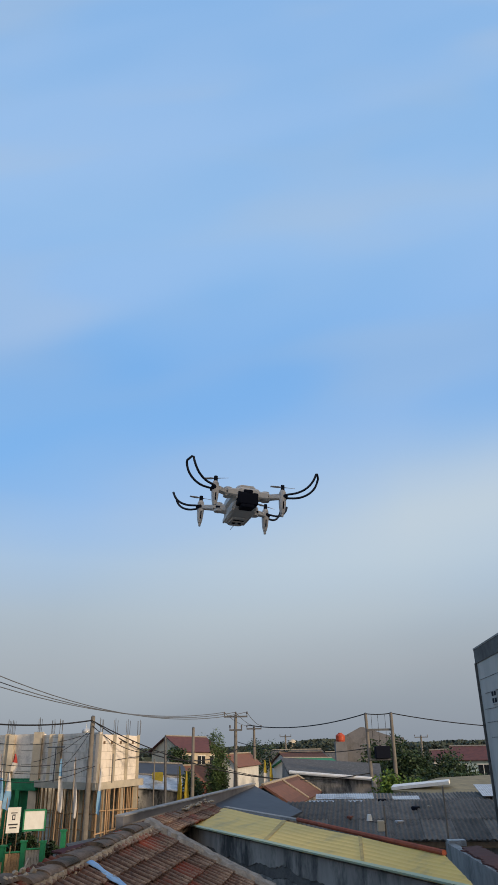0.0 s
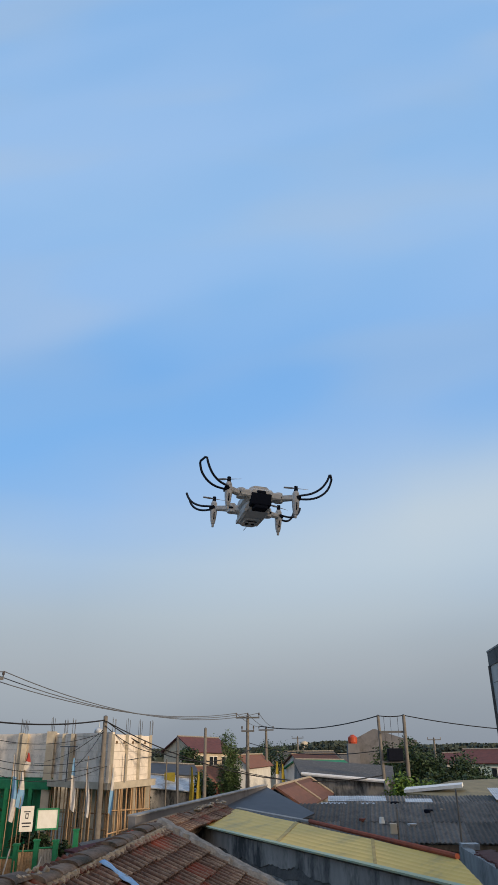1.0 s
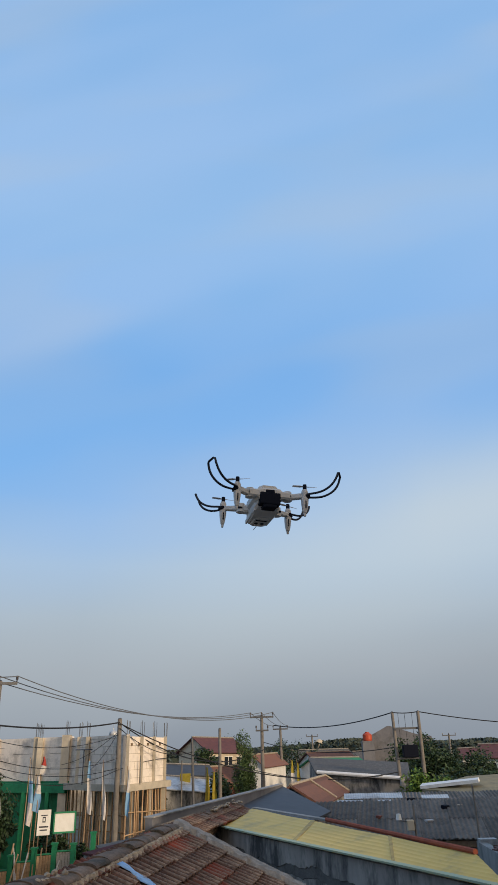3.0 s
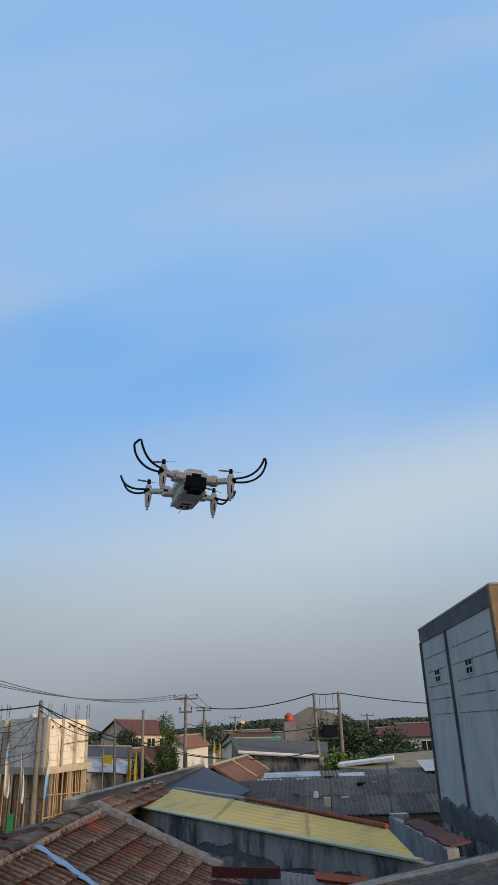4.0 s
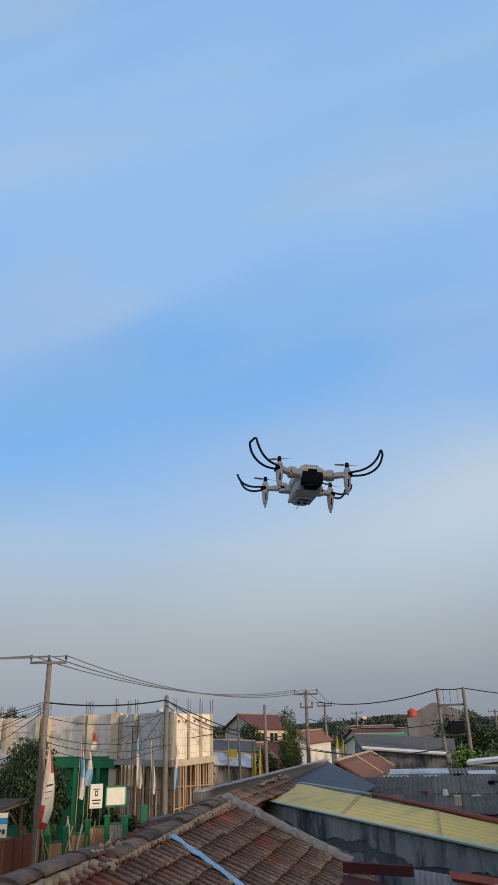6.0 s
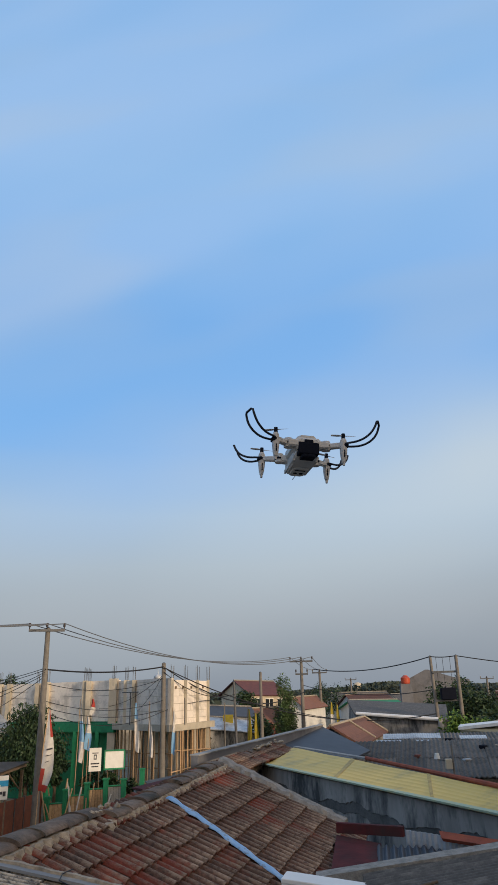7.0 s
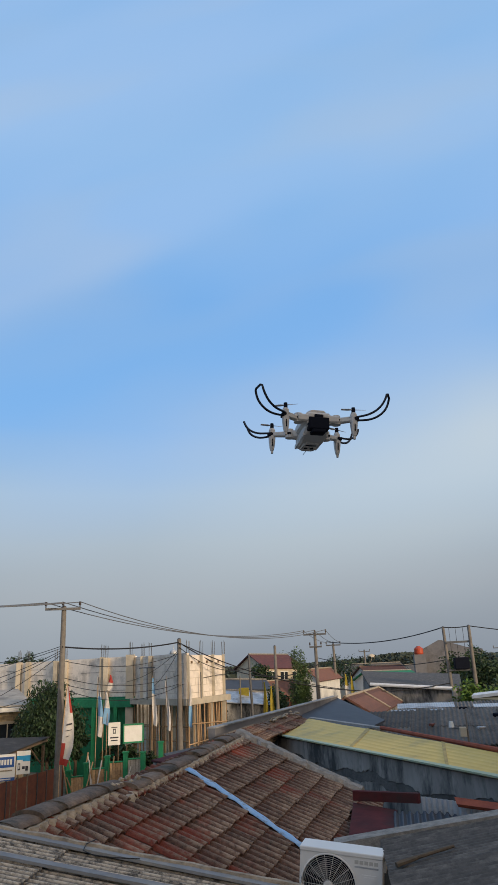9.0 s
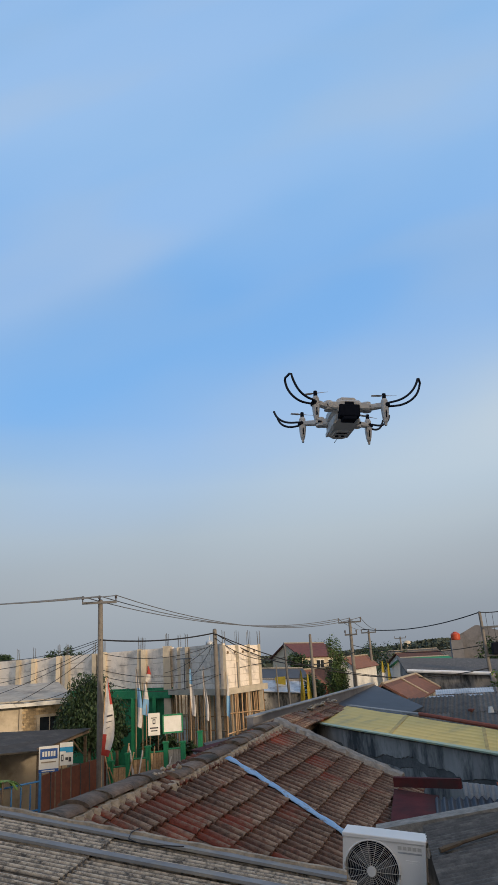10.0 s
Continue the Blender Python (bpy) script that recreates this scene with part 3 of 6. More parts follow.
def mortar_strip(points, width, height, rng, teeth=0.0):
    """A lumpy strip of mortar along points."""
    bm = bmesh.new()
    rows = []
    for i, p in enumerate(points):
        p = Vector(p)
        d = (Vector(points[min(i + 1, len(points) - 1)]) - Vector(points[max(i - 1, 0)])).normalized()
        s = d.cross(Vector((0, 0, 1))).normalized()
        w = width * rng.uniform(0.8, 1.2) + (teeth if i % 2 else 0)
        h = height * rng.uniform(0.7, 1.3)
        rows.append([bm.verts.new(p - s * width + Vector((0, 0, -0.03))), bm.verts.new(p - s * width * 0.5 + Vector((0, 0, h))), bm.verts.new(p + s * w * 0.5 + Vector((0, 0, h * 0.8))),
                     bm.verts.new(p + s * w + Vector((0, 0, -0.05)))])
    for a, b in zip(rows, rows[1:]):
        for k in range(3):
            bm.faces.new((a[k], a[k + 1], b[k + 1], b[k]))
        bm.faces.new((a[3], a[0], b[0], b[3]))
    bm.faces.new(rows[0])
    bm.faces.new(rows[-1][::-1])
    return bm


cap_mesh = None
u = U0
while u < U1 - 0.3:
    step = 0.0 if u < 2.3 else -0.02
    slip = 0.0 if u < 2.3 else 0.15 * (1 - (u - 2.3) / 4.8)
    m = ROOF @ pose(0, 0, 0)
    m = Matrix.Translation(RIDGE + ALONG * u + DOWN * slip + Vector((0, 0, 0.015 + step + rng.uniform(-0.018, 0.018)))) @ pose(0, 0, 0, rng.uniform(-3, 3), rng.uniform(-1.5, 1.5), math.degrees(math.atan2(ALONG.y, ALONG.x)) + rng.uniform(-1.5, 1.5))
    if cap_mesh is None:
        ob = part("ridge_tile", ridge_cap(), "ridge", tile_house, smooth=True)
        cap_mesh = ob.data
    else:
        ob = piece("ridge_tile", cap_mesh, Matrix(), tile_house)
    ob.matrix_basis = m
    u += 0.42
pts = [RIDGE + ALONG * (U0 + i * 0.075) + DOWN * ((0.16 if i < 36 else 0.30 - 0.12 * (i - 36) / 62) + rng.uniform(-0.02, 0.02)) + Vector((0, 0, 0.022)) for i in range(int((U1 - U0) / 0.075))]
part("ridge_mortar", mortar_strip(pts, 0.055, 0.032, rng, 0.045), "mortar", tile_house, "pale crumbling mortar under the ridge tiles")
pts = [RIDGE + ALONG * (U1 - 0.05 + rng.uniform(-0.03, 0.03)) + DOWN * (0.05 + i * 0.1) + Vector((0, 0, 0.05)) for i in range(24)]
part("verge_mortar", mortar_strip(pts, 0.17, 0.055, rng, 0.03), "mortar_grey", tile_house, "broad grey mortar verge")

# light blue flashing laid down the tiles
bm = bmesh.new()
rows = []
for i in range(19):
    k = i / 18
    uu, ss = 4.06 - 0.55 * k + 0.03 * math.sin(5 * k), 0.30 + 1.85 * k
    wd = 0.074 + 0.018 * math.sin(i * 2.1) + 0.010 * math.sin(i * 5.3)
    row = []
    for j, dz in ((-1, 0.048), (-0.4, 0.066), (0.4, 0.065), (1, 0.046)):
        row.append(bm.verts.new((uu + j * wd, ss + 0.02 * j, dz + 0.006 * math.sin(i * 1.7 + j))))
    rows.append(row)
for a, b in zip(rows, rows[1:]):
    for k in range(3):
        bm.faces.new((a[k], a[k + 1], b[k + 1], b[k]))
strip = link("flashing_strip", bm, "blue_strip", True)
strip.matrix_world = ROOF
sol = strip.modifiers.new("thick", "SOLIDIFY")
sol.thickness = 0.005
tagged(strip, "light blue waterproofing strip laid down over the roof tiles", "flashing")

# ---- near corrugated roofs and the outdoor unit ----
near_left = thing("corrugated_roof", "grey lichened corrugated fibre-cement roof with a bent edge flashing", "roof")
LA, LB = Vector((-3.9, 5.6, 5.62)), Vector((-0.36, 5.6, 4.955))
rng = random.Random(9)
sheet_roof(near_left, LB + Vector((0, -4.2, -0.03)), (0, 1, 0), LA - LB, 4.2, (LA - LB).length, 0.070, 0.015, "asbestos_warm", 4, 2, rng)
part("lap_strip", slab_of([LA + Vector((0, -0.60, 0.030)), LA + Vector((0, -0.52, 0.030)), LB + Vector((0, -0.44, 0.030)), LB + Vector((0, -0.52, 0.030))], 0.02), "strip_grey", near_left, "smooth lapped strip")
bm = slab_of([LA + Vector((0, -0.08, 0.030)), LA + Vector((0, 0.03, 0.026)), LB + Vector((0, 0.03, 0.026)), LB + Vector((0, -0.09, 0.030))], 0.02)
part("edge_flashing", bm, "strip_grey", near_left, "dark bent metal edge strip")
pts = [LA.lerp(LB, i / 40) + Vector((0, 0.02 + rng.uniform(-0.01, 0.01), 0.035)) for i in range(41)]
part("edge_mortar", mortar_strip(pts, 0.028, 0.014, rng), "mortar", near_left)
bm = box(-3.8, 1.6, 0, -0.5, 5.45, 4.75)
part("wall", bm, "wallgrey", near_left)

near_right = thing("corrugated_roof", "dark grey ribbed sheet roof with a pale cement edge", "roof")
RA, RB = Vector((-0.15, 7.25, 4.905)), Vector((4.4, 6.78, 5.62))
RS = RA.lerp(RB, 0.105)
sheet_roof(near_right, RS + Vector((0, -5.0, -0.01)), (0, 1, 0), RB - RA, 5.0, (RB - RS).length, 0.076, 0.013, "sheet_dark", 4, 2, rng, lift=0.006)
bm = slab_of([RA + Vector((0, -0.16, 0.03)), RA + Vector((0, 0.05, 0.03)), RB + Vector((0, 0.05, 0.03)), RB + Vector((0, -0.16, 0.03))], 0.14)
part("edge_beam", bm, "mortar_grey", near_right, "pale cement edge along the roof")
part("wall", box(0.35, 2.4, 0, 4.3, 6.6, 4.7), "wallgrey", near_right)
stick = rod((0.36, 6.07, 5.022), (0.80, 6.23, 5.092), 0.016, 0.012, 7)
rod((0.33, 6.03, 5.016), (0.50, 6.11, 5.044), 0.021, 0.015, 6, stick)
tagged(link("wooden_stick", stick, "bark"), "old brown timber offcut lying on the sheet roof", "stick")


def outdoor_unit():
    w, d, h = 0.68, 0.25, 0.55
    ac = thing("outdoor_unit", "white air-conditioner outdoor unit with a round fan grille", "air conditioner",
               axes_at(Vector((-0.478, 6.587, 4.49)), (0.672, -0.092, -0.072), (0.13, 0.99, 0)))
    cx, cz, R = 0.243, 0.29, 0.222
    # front panel with a round opening
    bm = bmesh.new()
    n = 48
    ring = [bm.verts.new((cx + R * math.cos(k * math.tau / n), 0, cz + R * math.sin(k * math.tau / n))) for k in range(n)]
    inner = [bm.verts.new((cx + (R - 0.008) * math.cos(k * math.tau / n), 0.05, cz + (R - 0.008) * math.sin(k * math.tau / n))) for k in range(n)]
    rim = []
    for k in range(n):
        dx, dz = math.cos(k * math.tau / n), math.sin(k * math.tau / n)
        t = min((w - cx if dx > 0 else cx) / max(abs(dx), 1e-6), (h - cz if dz > 0 else cz) / max(abs(dz), 1e-6))
        rim.append(bm.verts.new((cx + dx * t, 0, cz + dz * t)))
    for k in range(n):
        j = (k + 1) % n
        bm.faces.new((ring[k], ring[j], inner[j], inner[k]))
        bm.faces.new((rim[k], rim[j], ring[j], ring[k]))
    part("front_panel", bm, "ac_white", ac)
    bm = box(0, 0.052, 0, w, d, h - 0.004)
    part("casing", bm, "ac_white", ac)
    side = box(-0.002, 0.001, 0.0, 0.012, 0.06, h - 0.004)
    box(w - 0.012, 0.001, 0, w + 0.002, 0.06, h - 0.004, bm=side)
    part("side_panel", side, "ac_white", ac)
    part("top_cover", box(-0.008, -0.008, h - 0.03, w + 0.008, d + 0.006, h + 0.006, bevel=0.008), "ac_white", ac)
    part("fan_well", rod((cx, 0.049, cz), (cx, 0.0515, cz), R - 0.01, n=40), "black", ac)
    bm = bmesh.new()
    for k in range(13):
        rr = 0.045 + k * (R - 0.045) / 13
        tube([(cx + rr * math.cos(a * math.tau / 36), -0.006 - 0.018 * (1 - (rr / R) ** 2), cz + rr * math.sin(a * math.tau / 36)) for a in range(36)], 0.0016, 4, bm, True)
    for k in range(18):
        a = k * math.tau / 18
        tube([(cx + rr * math.cos(a), -0.008 - 0.018 * (1 - (rr / R) ** 2), cz + rr * math.sin(a)) for rr in (0.03, 0.08, 0.13, 0.18, R + 0.004)], 0.0022, 4, bm)
    part("fan_grille", bm, "ac_grille", ac, "pale wire fan grille", smooth=True)
    bm = bmesh.new()
    tube([(cx + (R + 0.006) * math.cos(a * math.tau / 40), -0.004, cz + (R + 0.006) * math.sin(a * math.tau / 40)) for a in range(40)], 0.007, 6, bm, True)
    part("grille_rim", bm, "ac_white", ac, smooth=True)
    part("hub", rod((cx, -0.034, cz), (cx, -0.018, cz), 0.036, 0.04, 24), "ac_white", ac)
    for k in range(3):
        bm = bmesh.new()
        a = k * math.tau / 3
        v = [bm.verts.new((cx + rr * math.cos(a + da), 0.02 + dy, cz + rr * math.sin(a + da))) for rr, da, dy in ((0.04, -0.3, 0), (0.19, -0.4, 0.012), (0.19, 0.6, -0.012), (0.04, 0.5, 0))]
        bm.faces.new(v)
        w2 = [bm.verts.new(q.co + Vector((0, 0.004, 0))) for q in v]
        bm.faces.new(w2[::-1])
        for i in range(4):
            bm.faces.new((v[i], v[(i + 1) % 4], w2[(i + 1) % 4], w2[i]))
        part("fan_blade", bm, "steel", ac)
    bm = bmesh.new()
    for k in range(5):
        box(0.455 + k * 0.040, -0.0015, 0.472, 0.487 + k * 0.040, 0.001, 0.500, bm=bm)
    part("mark", bm, "ac_grille", ac, "pale grey lettering as plain bars")
    part("print_line", box(0.455, -0.0015, 0.445, 0.65, 0.001, 0.458), "sheet_white", ac)
    bm = box(0.52, -0.004, 0.20, 0.63, 0.001, 0.40)
    box(0.535, -0.006, 0.215, 0.615, -0.003, 0.385, bm=bm)
    part("panel_emboss", bm, "ac_white", ac)
    bm = box(w + 0.001, 0.05, 0.42, w + 0.03, 0.16, 0.50, bevel=0.006)
    part("handle", bm, "ac_white", ac)
    bm = bmesh.new()
    for k in range(3):
        tube([(w + 0.005, 0.12, 0.22 - k * 0.05), (w + 0.06, 0.10, 0.20 - k * 0.05), (w + 0.18, 0.06 + 0.03 * k, 0.14 - k * 0.03), (w + 0.34, 0.05 + 0.05 * k, 0.12 - k * 0.02)], 0.009, 6, bm)
    part("pipe", bm, "mortar", ac, "wrapped refrigerant pipes", smooth=True)
    foot = box(0.08, 0.0, -0.05, 0.16, d, 0.0)
    part("foot", foot, "steel", ac)
    part("foot", box(w - 0.16, 0.0, -0.05, w - 0.08, d, 0.0), "steel", ac)
    return ac


outdoor_unit()
# bracket wall under the outdoor unit
tagged(link("ledge", box(-0.75, 5.9, 0, 0.18, 7.1, 4.38), "wallgrey"), "stained cement ledge under the outdoor unit", "ledge", kind="structure")

# ---- the yellow roof over the stained wall ----
YBL, YBR = Vector((-1.67, 19.0, 4.80)), Vector((2.80, 10.2, 4.80))
YTL, YTR, YT0 = Vector((-0.87, 21.2, 5.00)), Vector((2.78, 11.75, 5.00)), Vector((0.93, 17.2, 5.00))
yellow = thing("yellow_roof", "faded yellow ribbed lean-to roof with a turquoise lower edge", "roof")
ydir = (YBR - YBL).normalized()
bm = bmesh.new()
N, K = 24, 22
grid = []
for layer in (0, -0.012):
    g = []
    for k in range(K + 1):
        row = []
        for i in range(N + 1):
            p = YBL.lerp(YBR, i / N).lerp(YTL.lerp(YTR, i / N), k / K)
            row.append(bm.verts.new(p + Vector((0, 0, layer + (0.008 if k % 3 == 2 else 0.0) + 0.006 * math.sin(i * 0.8)))))
        g.append(row)
    grid.append(g)
for g in grid:
    for k in range(K):
        for i in range(N):
            bm.faces.new((g[k][i], g[k][i + 1], g[k + 1][i + 1], g[k + 1][i]))
for i in range(N):
    bm.faces.new((grid[0][0][i], grid[1][0][i], grid[1][0][i + 1], grid[0][0][i + 1]))
part("sheeting", bm, "yellow", yellow)
e = Vector((0.89, 0.456, 0))
for k, wd in ((0.40, 0.016), (0.74, 0.010)):
    c = [YBL.lerp(YBR, k), YBL.lerp(YBR, k + wd), YTL.lerp(YTR, k + wd * 1.6), YTL.lerp(YTR, k + wd * 0.3)]
    part("sheet_lap", slab_of([p + Vector((0, 0, 0.017)) for p in c], 0.006), "yellow_dirty", yellow, "dirty lap between two yellow sheets")
part("edge_strip", slab_of([YBL + Vector((-0.05, 0, 0.026)), YBR + Vector((-0.05, 0, 0.026)), YBR + e * 0.07 + Vector((0, 0, 0.033)), YBL + e * 0.07 + Vector((0, 0, 0.033))], 0.028), "teal", yellow, "turquoise sheet edge")
part("ridge_flashing", tube([YT0.lerp(YTR, i / 8) + Vector((0, 0, 0.03)) for i in range(9)], 0.042, 8), "redcap", yellow, "rust red rounded ridge flashing")
part("ridge_strip", slab_of([YTL + Vector((0, 0, 0.03)), YT0 + Vector((0, 0, 0.03)), YT0 + e * 0.15 + Vector((0, 0, 0.03)), YTL + e * 0.15 + Vector((0, 0, 0.03))], 0.04), "concrete", yellow)
a, b = YBL + e * 0.10, YBR + e * 0.10
bm = slab_of([(a.x, a.y, 4.76), (b.x, b.y, 4.76), (b.x + 0.15, b.y + 0.08, 4.76), (a.x + 0.15, a.y + 0.08, 4.76)], 4.76)
part("wall", bm, "wallgrey", yellow, "grey cement wall with dark damp streaks")


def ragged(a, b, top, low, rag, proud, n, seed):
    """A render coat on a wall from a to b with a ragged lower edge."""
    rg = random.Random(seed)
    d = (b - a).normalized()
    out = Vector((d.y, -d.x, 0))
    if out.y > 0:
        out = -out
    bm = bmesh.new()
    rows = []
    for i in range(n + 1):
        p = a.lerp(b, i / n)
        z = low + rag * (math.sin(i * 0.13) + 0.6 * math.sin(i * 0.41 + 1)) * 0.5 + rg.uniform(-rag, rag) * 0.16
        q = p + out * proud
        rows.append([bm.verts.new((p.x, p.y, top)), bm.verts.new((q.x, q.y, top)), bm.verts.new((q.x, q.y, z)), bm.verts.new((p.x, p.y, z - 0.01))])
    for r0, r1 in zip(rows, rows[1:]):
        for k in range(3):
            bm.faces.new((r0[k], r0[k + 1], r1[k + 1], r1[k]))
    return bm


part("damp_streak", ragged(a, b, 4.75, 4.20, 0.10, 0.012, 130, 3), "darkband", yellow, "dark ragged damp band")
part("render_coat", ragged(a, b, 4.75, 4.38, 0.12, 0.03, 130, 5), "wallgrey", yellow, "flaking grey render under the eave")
a, b = YTL, YTR
bm = slab_of([(a.x, a.y, 4.9), (b.x, b.y, 4.9), (b.x + 0.1, b.y + 0.05, 4.9), (a.x + 0.1, a.y + 0.05, 4.9)], 4.9)
part("back_wall", bm, "wallgrey", yellow)

# ---- the tall pale building ----
tall = thing("tall_building", "two-storey unfinished building of pale blue-washed blockwork with cement beams", "building", pose(5.15, 12.2, 0, 0, 0, math.degrees(math.atan2(6.2, 0.55)) - 90))
# hidden extent stretched to 14 m so its shadow covers the grey roofs
part("wall", box(0.02, 0, 0, 14, 6.24, 8.36), "bluewash", tall)
part("top_beam", box(0.0, -0.02, 8.36, 14.02, 6.25, 8.70), "darkband", tall, "dark cement ring beam")
part("coping", box(-0.01, -0.18, 8.70, 14.05, 6.26, 8.74), "concrete", tall)
part("lower_wall", box(-0.02, 0.05, 0, 0.03, 6.2, 4.35), "wallgrey", tall, "bare grey block wall")
rng = random.Random(12)
bm = bmesh.new()
rows = []
for i in range(64):
    y = i * 6.2 / 63
    lo, hi = 4.30 + rng.uniform(-0.05, 0.03), 4.76 + 0.05 * math.sin(i * 0.37) + rng.uniform(-0.035, 0.035)
    rows.append([bm.verts.new(v) for v in ((0.01, y, lo), (-0.03, y, lo), (-0.03, y, hi - 0.04), (-0.01, y, hi), (0.01, y, hi))])
for p, q in zip(rows, rows[1:]):
    for k in range(4):
        bm.faces.new((p[k], p[k + 1], q[k + 1], q[k]))
part("damp_band", bm, "darkband", tall, "uneven dark damp cement band")
for y in (6.14, 3.45, -0.02):
    part("column", box(-0.035 if y > 1 else -0.02, y - 0.0, 0, 0.05, y + 0.055, 8.37), "darkband", tall)
part("end_wall", box(-0.02, -0.16, 0, 14, -0.03, 8.70), "brownwall", tall, "brown bare brick end wall")
for z in (6.62, 6.95, 7.25, 7.6, 7.95):
    for y0, y1 in ((0.1, 3.4), (3.6, 6.1)):
        s = rng.uniform(0.0, 0.5)
        part("joint", box(0.014, y0 + s * (rng.random() > 0.6), z, 0.024, y1 - s, z + rng.uniform(0.010, 0.018)), "wallgrey", tall)
for z in (1.0, 2.2, 3.1, 3.7):
    part("joint", box(-0.028, 0.1, z, -0.018, 6.1, z + 0.02), "darkband", tall)
for y, z in ((4.75, 7.48), (1.95, 7.48)):
    v = part("vent_block", box(0.0, y - 0.24, z - 0.16, 0.024, y + 0.24, z + 0.16), "bluewash", tall)
    for j in (-1, 1):
        for k in (-1, 1):
            part("vent_hole", box(-0.006, y + j * 0.12 - 0.085, z + k * 0.075 - 0.05, 0.002, y + j * 0.12 + 0.085, z + k * 0.075 + 0.05), "black", v)

tagged(link("terrace_block", box(-7, -9, 0, 6, 0.4, 4.9), "concrete"), "plain roof terrace where the picture is taken", "building", kind="structure")
# unseen block, added to keep the low sun off near roofs and quadcopter
tagged(link("house_wall", box(6.2, -9, 0, 12.5, 3.2, 10.5), "plaster_cream"), "unseen plain block added to shade the near roofs", "building", kind="structure")

# low side wall with a strip of broken tiles
low_wall = thing("side_wall", "low pale cement boundary wall topped with broken red tiles", "wall")
PA, PB = Vector((4.6, 19.2, 4.32)), Vector((3.55, 11.4, 4.74))
bm = slab_of([PA, PB, PB + Vector((0.18, 0, 0)), PA + Vector((0.18, 0, 0))], 4.5)
part("wall", bm, "concrete", low_wall)
bm = bmesh.new()
rng = random.Random(2)
for i in range(16):
    p = PA.lerp(PB, 0.32 + 0.04 * i) + Vector((0.25 + rng.uniform(-0.04, 0.04), 0, 0.0))
    slab_of([p + Vector((-0.22, 0, 0.02 + rng.uniform(0, 0.03))), p + Vector((-0.2, -0.42, 0.05)), p + Vector((0.12, -0.42, 0.10)), p + Vector((0.12, 0, 0.08))], 0.03, bm)
part("tiles", bm, "brickred", low_wall, "broken dark red tiles")
bm = box(4.55, 18.6, 4.3, 4.95, 18.9, 4.42)
part("loose_slab", bm, "sheet_white", low_wall)

# maroon lean-to below the wall
lean = thing("lean_to", "maroon metal lean-to with ribbed sheets beside a cement wall", "shed")
part("fascia", slab_of([(0.10, 11.40, 4.67), (1.03, 11.10, 4.66), (1.06, 11.18, 4.66), (0.12, 11.50, 4.67)], 0.13), "maroon", lean)
part("roof_panel", slab_of([(0.10, 11.5, 4.50), (0.72, 11.2, 4.44), (0.55, 9.9, 4.44), (-0.02, 9.55, 4.43)], 0.03), "maroon", lean)
ob = part("dark_sheet", wavy(1.15, 1.0, 0.10, 0.024), "sheet_blue", lean, "dark ribbed sheet")
ob.matrix_basis = axes_at(Vector((0.56, 9.85, 4.40)), (1, -0.08, 0), (0.12, 0.95, 0.07))
ob = part("zinc_sheet", wavy(2.3, 0.5, 0.09, 0.012), "sheet_white", lean)
ob.matrix_basis = axes_at(Vector((1.05, 11.0, 4.14)), (0.72, -0.69, 0.0), (0, 0, 1))
part("tile_capping", slab_of([(1.45, 10.55, 4.70), (2.25, 9.75, 4.70), (2.28, 9.6, 4.64), (1.45, 10.4, 4.64)], 0.05), "redcap", lean, "row of orange-red tiles")
part("wall", box(0.2, 9.7, 0, 1.4, 10.9, 4.36), "wallgrey", lean)


